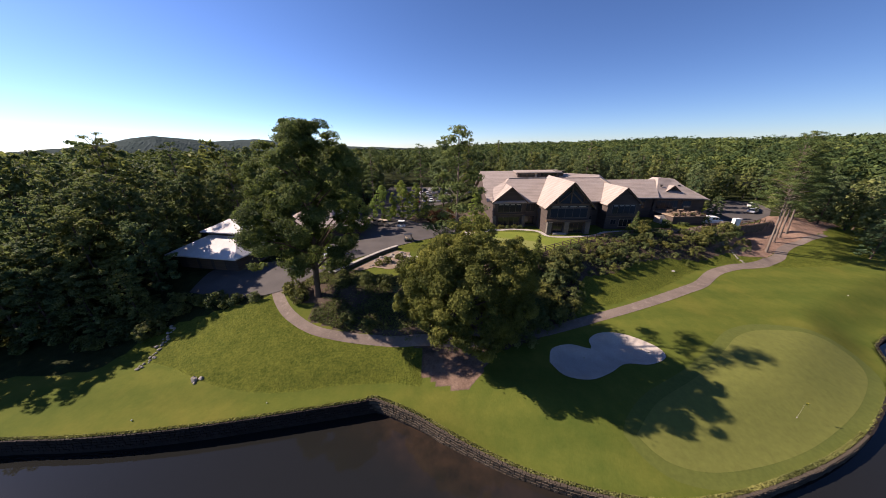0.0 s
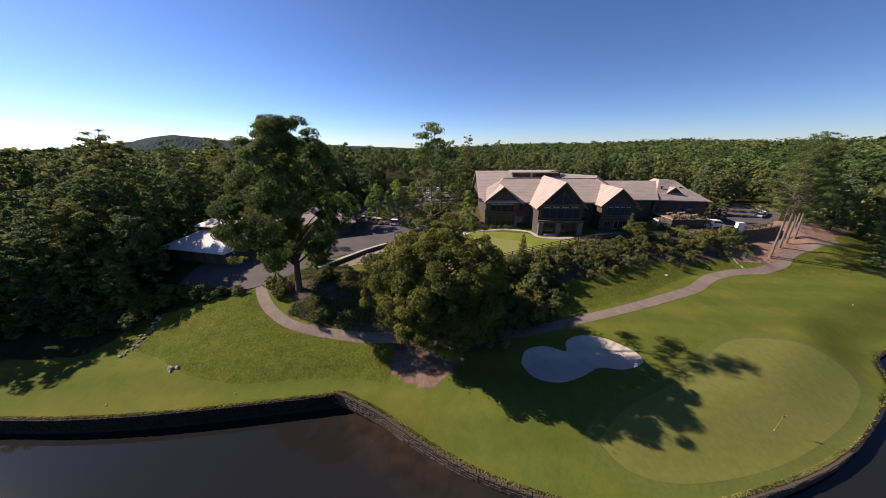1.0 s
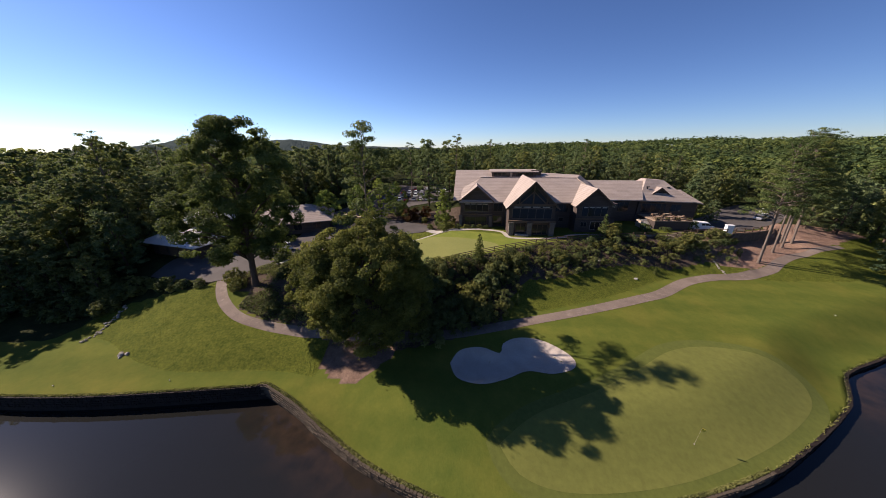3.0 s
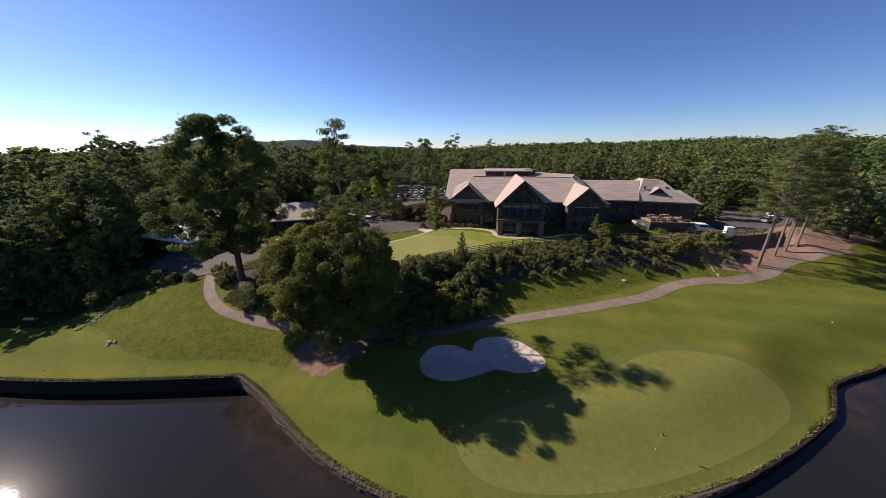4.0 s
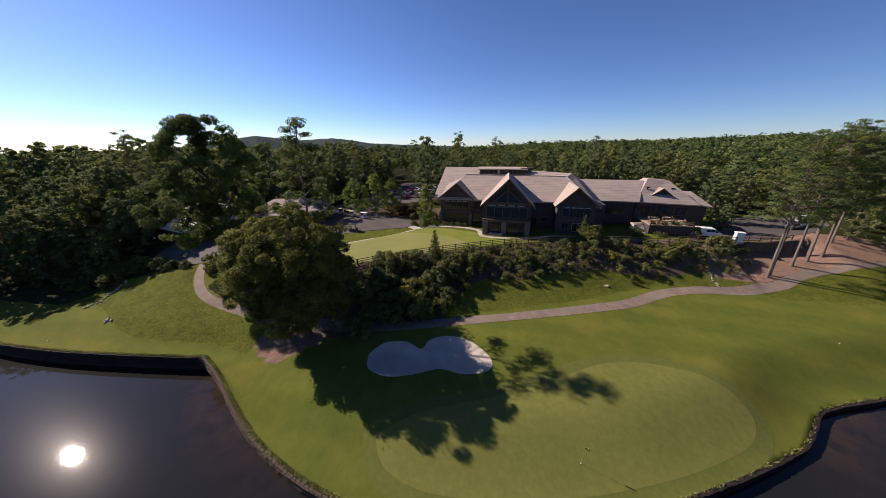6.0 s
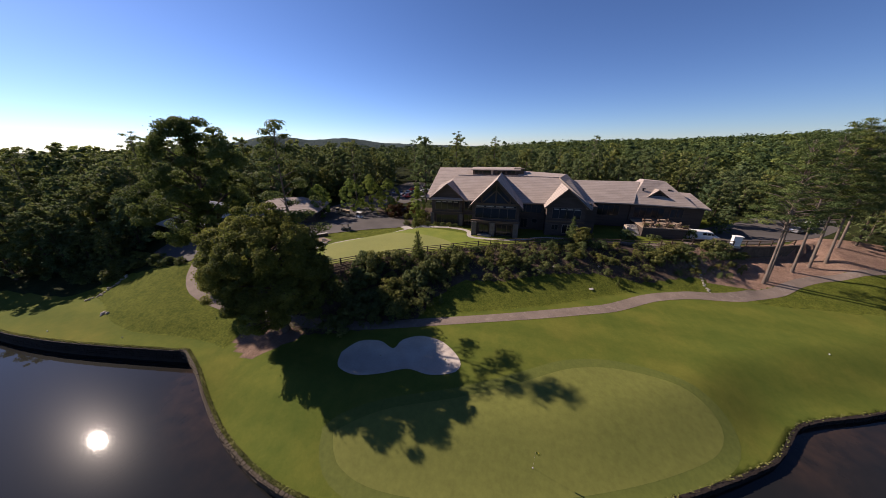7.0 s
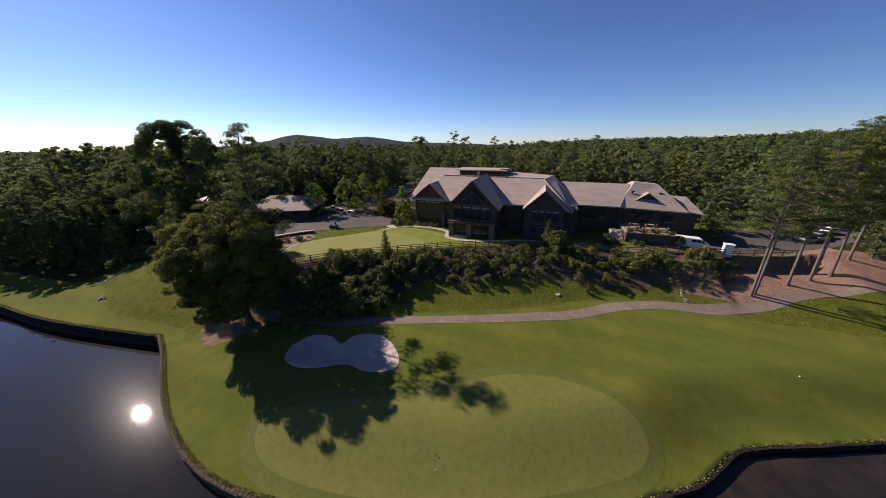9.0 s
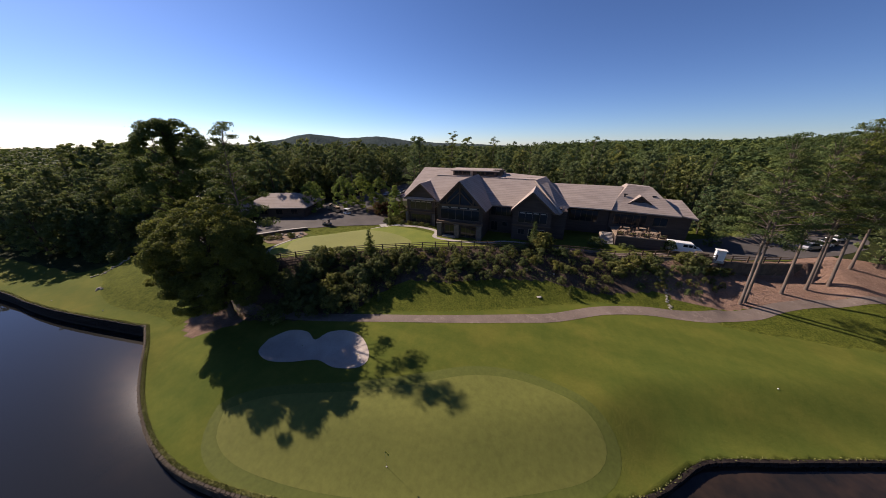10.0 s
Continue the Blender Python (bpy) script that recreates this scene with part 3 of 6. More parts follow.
def drape(name, poly, material, lift, step=0.7, label="", category="", kind="structure"):
    """A sheet with a clean border laid on the ground inside a closed line."""
    bm = bmesh.new()
    rim = [bm.verts.new((x, y, 0)) for x, y in poly]
    bm.faces.new(rim)
    x0, y0 = poly.min(0)
    x1, y1 = poly.max(0)
    for v in np.arange(x0 + step / 2, x1, step):
        bmesh.ops.bisect_plane(bm, geom=bm.verts[:] + bm.edges[:] + bm.faces[:], plane_co=(v, 0, 0), plane_no=(1, 0, 0))
    for v in np.arange(y0 + step / 2, y1, step):
        bmesh.ops.bisect_plane(bm, geom=bm.verts[:] + bm.edges[:] + bm.faces[:], plane_co=(0, v, 0), plane_no=(0, 1, 0))
    co = np.array([v.co[:2] for v in bm.verts])
    z = land(co[:, 0], co[:, 1]) + lift
    for v, h in zip(bm.verts, z):
        v.co.z = h
    bmesh.ops.recalc_face_normals(bm, faces=bm.faces[:])
    if sum(f.normal.z for f in bm.faces) < 0:
        bmesh.ops.reverse_faces(bm, faces=bm.faces[:])
    for f in bm.faces:
        f.smooth = True
    me = bpy.data.meshes.new(name)
    bm.to_mesh(me)
    bm.free()
    me.materials.append(material)
    return tagged(new(name, me), label, category, kind=kind)


def ribbon(name, line, width, material, lift, label, category, across=5):
    """A path of some width laid along a line; width: metres or a list to spread along it."""
    L = spline(line, 0.8)
    w = np.interp(np.linspace(0, 1, len(L)), np.linspace(0, 1, len(width)), width)
    d = np.gradient(L, axis=0)
    d /= np.linalg.norm(d, axis=1)[:, None]
    nrm = np.stack([-d[:, 1], d[:, 0]], 1)
    k = np.linspace(-0.5, 0.5, across)
    XY = L[:, None] + nrm[:, None] * (w[:, None] * k)[..., None]
    Z = land(XY[..., 0], XY[..., 1]) + lift
    v = np.concatenate([XY, Z[..., None]], -1).reshape(-1, 3)
    n = len(L)
    f = [(i * across + j, i * across + j + 1, (i + 1) * across + j + 1, (i + 1) * across + j) for i in range(n - 1) for j in range(across - 1)]
    f = [q[::-1] for q in f]
    ob = mesh_object(name, v, f, material, True)
    if ob.data.polygons[0].normal.z < 0:
        ob.data.flip_normals()
    return tagged(ob, label, category, kind="structure")


PATHLINE = [(-28.6, 40.2), (-26.4, 37.0), (-23.2, 33.9), (-18.7, 31.3), (-13.4, 30.1), (-9.6, 29.7), (-4.2, 29.3), (3, 29.8), (10, 31.1), (16, 32.5), (24, 34.9),
            (31, 37.2), (38, 40.1), (45, 43.2), (50.4, 45.7), (57.5, 50.3), (64, 52.6), (68.4, 53.3), (72, 54.2), (75.5, 55.6), (79.3, 57.3), (83.8, 60.4), (89, 63.0), (95, 64.9), (104, 68.0)]
ribbon("path", PATHLINE, [1.7, 1.4, 1.5, 1.7, 1.8, 2.0, 2.1, 2.2, 2.1, 1.6, 1.1], M_PATH, 0.03, "worn pinkish-grey asphalt cart path along the slope", "path")
drape("bunker", BUNKER, M_SAND, 0.05, 0.6, "pale sand bunker with two lobes in the grass", "bunker")
_g = np.roll(GREEN, -1, 0) - np.roll(GREEN, 1, 0)
_out = np.stack([_g[:, 1], -_g[:, 0]], 1) / np.linalg.norm(_g, axis=1)[:, None]
if inside(GREEN, *(GREEN[:1] + 0.5 * _out[:1]).T)[0]:
    _out = -_out
drape("collar", GREEN + _out * 1.25, M_COLLAR, 0.01, 0.6, "slightly longer mown collar round the putting green", "green")
drape("putting_green", GREEN, M_GREEN, 0.02, 0.6, "closely mown oval putting green by the pond", "green")
LAWN = spline([(-0.2, 37.6), (-3.0, 41.5), (-5.0, 45.5), (-5.8, 49.5), (-4.4, 53.0), (-0.8, 56.4), (4.2, 59.8), (9.5, 62.4), (15, 63.4), (23, 61.6), (25, 58.8), (34, 57.6), (40, 59.8), (40, 58.9), (31, 55.7),
               (21, 50.3), (14, 46.1), (7.4, 41.3), (1, 37.4), (-0.2, 37.6)], 0.8)[:-1]
drape("lawn", LAWN, M_LAWN, 0.02, 1.0, "bright watered lawn round the practice green", "lawn")
drape("practice_green", PUTTING, M_PRACTICE, 0.05, 1.2, "mown practice putting green in front of the clubhouse", "green")
CARPARK = np.array([(-44, 40.2), (-36, 38.2), (-31, 37.8), (-28.6, 38.4), (-26.0, 39.4), (-23.8, 42.0), (-20.5, 49), (-15.5, 53.5), (-11.6, 57.5), (-6.4, 61.4), (-1.5, 64.4), (3.5, 66.6), (6, 70), (3, 74), (-8, 78.5),
                    (-12, 84), (-6, 100), (4, 110), (8, 150), (-30, 160), (-30, 96), (-32, 80), (-30, 72), (-27, 60), (-30, 51), (-38, 49), (-44, 46)])
drape("car_park", CARPARK, M_ASPHALT, 0.09, 1.6, "grey asphalt yard and parking in front of the clubhouse", "car park")
EASTPARK = np.array([(70.5, 68.8), (82, 69.8), (88, 72), (93, 75), (101, 79.5), (110, 87), (118, 98), (112, 105), (100, 97), (92, 90), (84, 84), (78, 80), (77, 73)])
drape("service_yard", EASTPARK, M_ASPHALT, 0.05, 2.5, "asphalt service yard behind the retaining wall", "yard")


# ------------------------------------------------------------------ pond wall
def pond_wall():
    L = SHORE
    d = np.gradient(L, axis=0)
    d /= np.linalg.norm(d, axis=1)[:, None]
    out = np.stack([d[:, 1], -d[:, 0]], 1)            # towards the water
    top = EDGE_Z - edge_drop(L[:, 0])
    prof = [(-0.05, -3.6), (-0.05, -0.06), (0.16, -0.06), (0.42, -3.6)]
    v, f = [], []
    for i in range(len(L)):
        for o, dz in prof:
            x, y = L[i] + out[i] * o
            v.append((x, y, top[i] + 0.03 + dz))
    for i in range(len(L) - 1):
        for k in range(3):
            f.append((i * 4 + k, (i + 1) * 4 + k, (i + 1) * 4 + k + 1, i * 4 + k + 1))
    wall = mesh_object("wall_pond", v, f, M_BANK_SHADED)
    tagged(wall, "low dry-laid stone wall holding the pond bank, shade darkened into its colour", "wall", kind="structure")
    # the single stones of its face and coping
    rng = np.random.default_rng(3)
    quads, pale, single = [], [], []

    def stone(c, a, b, n, la, lb, ln):
        c = np.array(c)
        a, b, n = np.array(a) * la, np.array(b) * lb, np.array(n) * ln
        P = [c + sa * a * (1 - 0.12 * (sn > 0)) + sb * b * (1 - 0.12 * (sn > 0)) + sn * n for sn in (-1, 1) for sb in (-1, 1) for sa in (-1, 1)]
        for q in ((4, 5, 7, 6), (0, 1, 5, 4), (2, 6, 7, 3), (0, 4, 6, 2), (1, 3, 7, 5)):
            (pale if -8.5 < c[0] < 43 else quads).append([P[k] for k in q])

    run = np.concatenate([[0], np.cumsum(np.linalg.norm(np.diff(L, axis=0), axis=1))])
    use = (L[:, 0] > -64) & (L[:, 0] < 90)
    r0, r1 = run[use][0], run[use][-1]
    for row in range(6):
        s = r0 + rng.random() * 0.3
        while s < r1:
            ln = rng.uniform(0.28, 0.62)
            i = int(np.clip(np.searchsorted(run, s + ln / 2) - 1, 0, len(L) - 2))
            t = (s + ln / 2 - run[i]) / max(run[i + 1] - run[i], 1e-6)
            p = L[i] + (L[i + 1] - L[i]) * t
            dd, oo = np.array([*d[i], 0]), np.array([*out[i], 0])
            ez = EDGE_Z - float(edge_drop(p[0]))
            if row == 5:
                c = np.array([p[0], p[1], ez + 0.04]) + oo * 0.10
                args = (c, dd, oo, (0, 0, 1), ln / 2 - 0.012, rng.uniform(0.09, 0.14), rng.uniform(0.03, 0.06))
            else:
                c = np.array([p[0], p[1], ez - 0.12 - row * 0.33 + rng.uniform(-0.02, 0.02)]) + oo * (0.21 + 0.02 * row)
                args = (c, dd, (0, 0, 1), oo, ln / 2 - 0.015, 0.145, rng.uniform(0.03, 0.09))
            if row == 5 and (p[0] > 43 or p[0] < -9):          # a bare grassy edge there
                s += ln
                continue
            if row in (0, 5) and -8.5 < p[0] < 43:
                single.append(args)
            else:
                stone(*args)
            s += ln
    # blades of grass hanging over the edge
    n = 15000
    sx = r0 + (r1 - r0) * rng.random(n)
    gx, gy = np.interp(sx, run, L[:, 0]), np.interp(sx, run, L[:, 1])
    ox, oy = np.interp(sx, run, out[:, 0]), np.interp(sx, run, out[:, 1])
    off = np.where((gx > -9) & (gx < 43), rng.uniform(-0.35, -0.05, n), rng.uniform(-0.16, 0.12, n))
    few = (gx < 43) | (rng.random(n) < 0.12)
    gx, gy, ox, oy, off = (q[few] for q in (gx, gy, ox, oy, off))
    n = len(gx)
    gz = EDGE_Z - edge_drop(gx) + 0.06 + rng.uniform(-0.03, 0.06, n)
    lip = new("edge_grass", quads_mesh("edge_grass", leaves(rng, np.stack([gx + ox * off, gy + oy * off, gz], 1), np.full((n, 3), 0.04), n, 0.085, shell=0.0, lift=0.8, pick=False), M_TURF))
    lip.parent = wall
    tagged(lip, "pale grass hanging over the edge", kind="stuff")
    # shade-darkened stone at both ends, lighter stone along the lit run
    for run_quads, mat in ((quads, M_BANK_SHADED), (pale, M_COPING)):
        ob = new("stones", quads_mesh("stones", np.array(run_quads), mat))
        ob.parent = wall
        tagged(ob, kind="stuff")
    # the stones of the stretch below the lawn, one by one
    k = 0.86
    uv = [(-1, -1, -1), (1, -1, -1), (-1, 1, -1), (1, 1, -1), (-k, -k, 1), (k, -k, 1), (-k, k, 1), (k, k, 1)]
    unit = bpy.data.meshes.new("stone")
    unit.from_pydata(uv, [], [(4, 5, 7, 6), (0, 1, 5, 4), (2, 6, 7, 3), (0, 4, 6, 2), (1, 3, 7, 5), (0, 2, 3, 1)])
    unit.materials.append(M_COPING)
    for c, a, b, n, la, lb, ln in single:
        o = new("stone", unit)
        m = Matrix.Identity(4)
        for j, (ax, le) in enumerate(((a, la), (b, lb), (n, ln))):
            for i in range(3):
                m[i][j] = float(ax[i]) * le
        for i in range(3):
            m[i][3] = float(c[i])
        o.matrix_world = m
        o.parent = wall


pond_wall()


# ------------------------------------------------------------------ clubhouse
def gable_front(house, x0, x1, y, zb, ze, xa, za, depth, over=0.55, name="gable"):
    """A gabled bay: walls, two roof slopes with a pale rake board, at front y, going back by depth."""
    bm = bmesh.new()
    prism(bm, [(x0, zb), (x1, zb), (x1, ze), (xa, za - 0.25), (x0, ze)], y, y + depth)
    wall = part("bay_wall", bm, M_SIDING, house)
    k0, k1 = (za - ze) / (xa - x0), (za - ze) / (x1 - xa)
    for sx, xe, k in ((-1, x0 - over, k0), (1, x1 + over, k1)):
        z_e = ze - over * k + 0.1
        bm = bmesh.new()
        pts = [(xe, y - over, z_e), (xa, y - over, za + 0.1), (xa, y + depth, za + 0.1), (xe, y + depth, z_e)]
        slab(bm, pts if sx > 0 else pts[::-1], 0.22)
        bmesh.ops.recalc_face_normals(bm, faces=bm.faces[:])
        roof = part("roof_slope", bm, M_SHINGLE, house)
        bm = bmesh.new()
        bar(bm, (xe, y - over - 0.04, z_e - 0.16), (xa, y - over - 0.04, za - 0.06), 0.07, 0.3)
        part("rake_board", bm, M_TIMBER, roof)
    return wall


def window(parent, x0, x1, y, z0, z1, cols=3, rows=1, frame=None, bar_w=0.08):
    """A framed window: one frame board with panes set into its face."""
    w = part("window", boxes((x0, x1, y - 0.06, y + 0.03, z0, z1)), frame or M_FRAME, parent)
    for c in range(cols):
        a, b = x0 + (x1 - x0) * c / cols, x0 + (x1 - x0) * (c + 1) / cols
        e0, e1 = (bar_w if c == 0 else bar_w / 2), (bar_w if c == cols - 1 else bar_w / 2)
        part("pane", boxes((a + e0, b - e1, y - 0.075, y - 0.05, z0 + bar_w, z1 - bar_w)), M_GLASS, w)
    return w


def clubhouse():
    h = thing("clubhouse", (0, 0, 0), "dark timber clubhouse with three front gables and tan shingle roofs", "building")
    Z0, ZE = 5.6, 12.6
    # main body
    part("wall", boxes((14.0, 50.5, 68.4, 96.5, Z0, ZE)), M_SIDING, h)
    part("foundation", boxes((13.8, 50.7, 68.2, 96.7, Z0 - 1.4, Z0 + 0.5)), M_STONE, h)

    def roof(pts, t=0.25, mat=M_SHINGLE):
        bm = bmesh.new()
        slab(bm, pts, t)
        bmesh.ops.recalc_face_normals(bm, faces=bm.faces[:])
        return part("roof_slope", bm, mat, h)

    # rear block, ridge along x
    roof([(11.6, 68.6, 12.7), (35.6, 68.6, 12.7), (35.6, 83.2, 19.0), (11.6, 83.2, 19.0)])
    roof([(11.6, 83.2, 19.0), (35.6, 83.2, 19.0), (35.6, 97.8, 12.7), (11.6, 97.8, 12.7)])
    roof([(35.6, 75.4, 16.9), (44.0, 75.6, 17.3), (46.3, 80.5, 17.85), (35.6, 82.6, 18.3)])
    roof([(35.6, 82.6, 18.3), (46.3, 80.5, 17.85), (50.5, 92.0, 12.7), (35.6, 96.0, 12.7)])
    bm = bmesh.new()
    prism(bm, [(72.0, 14.0), (96.0, 12.6), (83.2, 18.7)], 35.0, 35.5)
    for v in bm.verts:
        v.co.x, v.co.y = v.co.y, v.co.x
    bmesh.ops.recalc_face_normals(bm, faces=bm.faces[:])
    part("end_wall", bm, M_SIDING, h)
    bm = bmesh.new()
    prism(bm, [(69.2, 12.3), (97.2, 12.3), (83.2, 18.0)], 12.4, 13.6)
    for v in bm.verts:
        v.co.x, v.co.y = v.co.y, v.co.x
    bmesh.ops.recalc_face_normals(bm, faces=bm.faces[:])
    part("end_wall", bm, M_SIDING, h)
    # front block, a hipped ridge
    FR, FZ = 76.0, 17.6
    roof([(13.0, 67.4, 12.55), (46.0, 67.4, 12.55), (50.2, 66.2, 11.9), (44.0, 75.6, 17.3), (44.0, FR, FZ - 0.15), (18.6, FR, FZ)])
    roof([(13.0, 67.4, 12.55), (18.6, FR, FZ), (18.2, 79.6, 16.3), (13.0, 74.0, 14.9)])
    roof([(18.6, FR, FZ), (44.0, FR, FZ - 0.15), (44.6, 79.6, 17.0), (18.2, 79.6, 16.7)])
    cap = bmesh.new()
    bar(cap, (18.6, FR, FZ + 0.06), (44, FR, FZ - 0.09), 0.3, 0.12)
    part("ridge_cap", cap, M_SHINGLE, h)
    # clerestory
    part("clerestory", boxes((22.0, 34.2, 79.6, 83.0, 16.6, 18.8)), M_SIDING, h)
    for x in (22.4, 24.8, 28.6, 31.2):
        window(h, x, x + 2.2, 79.58, 17.6, 18.6, 2, frame=M_TIMBER)
    part("clerestory_post", boxes((27.0, 27.6, 79.3, 79.6, 16.8, 18.75)), M_TRIM, h)
    roof([(21.5, 78.9, 18.85), (34.8, 78.9, 18.85), (34.8, 83.4, 19.2), (21.5, 83.4, 19.2)], 0.2)
    part("chimney", boxes((33.2, 35.6, 80.2, 81.6, 16.5, 18.9), (33.0, 35.8, 80.0, 81.8, 18.9, 19.1)), M_STONE, h)
    # cross roof with the third gable
    gable_front(h, 40.9, 48.6, 64.6, Z0, 12.75, 44.5, 16.3, 9.6)
    big = bmesh.new()
    slab(big, [(44.0, 75.6, 17.35), (50.25, 66.15, 11.95), (52.3, 74.0, 12.2), (46.3, 80.5, 17.9)], 0.22)
    bmesh.ops.recalc_face_normals(big, faces=big.faces[:])
    b = part("roof_slope", big, M_SHINGLE, h)
    bm = bmesh.new()
    bar(bm, (44.0, 75.6, 17.4), (50.25, 66.15, 12.0), 0.28, 0.14)
    part("rake_board", bm, M_TRIM, b)
    part("wall", boxes((48.4, 51.6, 68.0, 90, Z0, 12.2)), M_SIDING, h)
    # first and second gable
    gable_front(h, 13.5, 21.4, 68.0, Z0, 12.95, 17.6, 16.3, 6.0)
    before = set(bpy.data.objects)
    gable_front(h, 24.5, 34.7, 61.2, Z0, 13.0, 29.6, 18.2, 15.0, 0.75)
    # timber work of the second gable
    bm = bmesh.new()
    y = 61.0
    bar(bm, (24.6, y, 13.1), (34.6, y, 13.1), 0.25, 0.35)
    for xx in (26.6, 29.6, 32.6):
        bar(bm, (xx, y, 13.2), (xx, y, 18.0 - abs(xx - 29.6) * 0.98), 0.2, 0.25)
    bar(bm, (26.7, y, 13.3), (29.6, y, 16.0), 0.2, 0.22)
    bar(bm, (32.5, y, 13.3), (29.6, y, 16.0), 0.2, 0.22)
    part("truss", bm, M_TIMBER, h, "dark timber truss in the gable")
    for s in (-1, 1):
        bm = bmesh.new()
        prism(bm, [(29.6 + s * 0.15, 13.35), (29.6 + s * 3.6, 13.35), (29.6 + s * 0.15, 17.0)][::s], 61.12, 61.18)
        bmesh.ops.recalc_face_normals(bm, faces=bm.faces[:])
        part("gable_pane", bm, M_GLASS, h, "dark triangular gable glazing")
    for k in range(4):
        part("blind", boxes((25.5 + 2.1 * k, 27.1 + 2.1 * k, 61.07, 61.1, 12.45, 12.66)), M_KERB, h, "pale strip of a blind")
    window(h, 25.2, 34.0, 61.17, 9.9, 12.2, 5)
    window(h, 25.4, 34.0, 61.17, 12.3, 12.8, 5)
    part("porch_beam", boxes((24.3, 34.9, 60.5, 61.2, 9.0, 9.5)), M_TIMBER, h)
    # stone piers carrying the second gable
    for x in (25.1, 29.2, 34.2):
        part("stone_pier", boxes((x - 0.55, x + 0.55, 60.3, 61.4, Z0 - 0.3, 9.0), (x - 0.65, x + 0.65, 60.2, 61.5, 8.9, 9.1), bev=0.05), M_PIER, h, "rough stone pier")
    window(h, 26.2, 28.4, 61.15, 6.2, 8.6, 2, frame=M_TIMBER)
    window(h, 30.0, 33.4, 61.15, 6.2, 8.6, 3, frame=M_TIMBER)
    part("step", boxes((26.0, 29.0, 59.8, 60.9, 5.9, 6.35)), M_TRIM, h, "pale bench wall under the porch")
    for ob in set(bpy.data.objects) - before:          # the bay stands a little to the east
        ob.data.transform(Matrix.Translation((0.35, 0.35, 0)))
    for x in (14.7, 16.2, 17.7, 19.2):
        part("blind", boxes((x, x + 1.1, 67.87, 67.9, 11.75, 11.98)), M_KERB, h, "pale strip of a blind")
    for x in (42.3, 43.7, 45.1, 46.5):
        part("blind", boxes((x, x + 1.0, 64.47, 64.5, 11.85, 12.08)), M_KERB, h, "pale strip of a blind")
    # first gable
    window(h, 14.4, 20.6, 67.97, 9.9, 12.2, 4)
    window(h, 14.6, 20.2, 67.97, 6.4, 8.6, 4, frame=M_TIMBER)
    part("belt", boxes((13.4, 21.5, 67.8, 68.0, 9.1, 9.4)), M_TIMBER, h)
    for x in (13.6, 21.2):
        part("stone_pier", boxes((x - 0.4, x + 0.4, 67.4, 68.1, Z0 - 0.3, 9.0), bev=0.04), M_PIER, h)
    # between
    for x0, x1 in ((21.8, 24.2),):
        window(h, x0, x1, 68.37, 9.9, 12.0, 2)
        window(h, x0, x1, 68.37, 6.4, 8.8, 2, frame=M_TIMBER)
    window(h, 35.4, 40.2, 68.37, 10.0, 12.0, 4, frame=M_TIMBER)
    window(h, 35.6, 37.2, 68.37, 6.4, 8.6, 2, frame=M_TIMBER)
    window(h, 38.2, 39.4, 68.37, 7.6, 8.6, 1)
    # third gable
    window(h, 42.0, 47.8, 64.57, 9.9, 12.3, 4)
    window(h, 42.2, 43.6, 64.57, 7.3, 8.5, 2)
    window(h, 44.4, 47.6, 64.57, 6.6, 8.6, 3, frame=M_TRIM)
    part("belt", boxes((40.8, 48.7, 64.4, 64.6, 9.1, 9.4)), M_TIMBER, h)
    # link
    part("wall", boxes((50.5, 61.0, 76.0, 88.0, Z0, 12.0)), M_SIDING, h)
    roof([(48.0, 73.4, 12.2), (60.6, 73.8, 12.1), (63.2, 80.6, 16.3), (47.6, 80.6, 16.4)])
    roof([(47.6, 80.6, 16.4), (63.2, 80.6, 16.3), (63.2, 89.0, 11.6), (47.6, 89.0, 11.6)])
    window(h, 52.6, 58.6, 75.97, 8.6, 11.2, 5, frame=M_TIMBER)
    # wing
    part("wall", boxes((60.8, 72.4, 75.6, 88.0, 4.2, 11.9)), M_SIDING, h)
    roof([(60.0, 74.4, 12.0), (73.2, 74.2, 11.6), (68.6, 80.2, 16.4), (63.9, 80.2, 16.8)])
    roof([(73.2, 74.2, 11.6), (73.2, 88.6, 11.6), (68.6, 82.4, 16.4), (68.6, 80.2, 16.4)])
    roof([(60.0, 74.4, 12.0), (63.9, 80.2, 16.8), (63.9, 82.4, 16.8), (60.0, 88.6, 12.0)])
    roof([(63.9, 80.2, 16.8), (68.6, 80.2, 16.4), (68.6, 82.4, 16.4), (63.9, 82.4, 16.8)])
    gable_front(h, 63.6, 68.5, 76.6, 12.7, 13.0, 66.0, 14.9, 4.0, 0.45)
    window(h, 65.0, 67.0, 76.57, 13.05, 13.85, 3, frame=M_TIMBER)
    window(h, 61.6, 67.8, 75.57, 8.6, 11.0, 5, frame=M_TIMBER)
    window(h, 69.0, 71.6, 75.57, 8.8, 10.8, 2, frame=M_TIMBER)
    for x, y, z in ((63.2, 77.6, 14.8), (68.6, 78.0, 14.6)):
        part("vent_pipe", boxes((x - 0.12, x + 0.12, y - 0.12, y + 0.12, z - 0.6, z + 0.35), (x - 0.2, x + 0.5, y - 0.14, y + 0.14, z + 0.1, z + 0.3)), M_BLACK, h)
    # low end roof
    part("wall", boxes((72.4, 75.6, 75.8, 87.0, 4.2, 11.3)), M_SIDING, h)
    roof([(72.0, 75.0, 11.9), (76.3, 74.9, 11.1), (75.6, 83.0, 13.5), (72.0, 83.0, 13.7)])
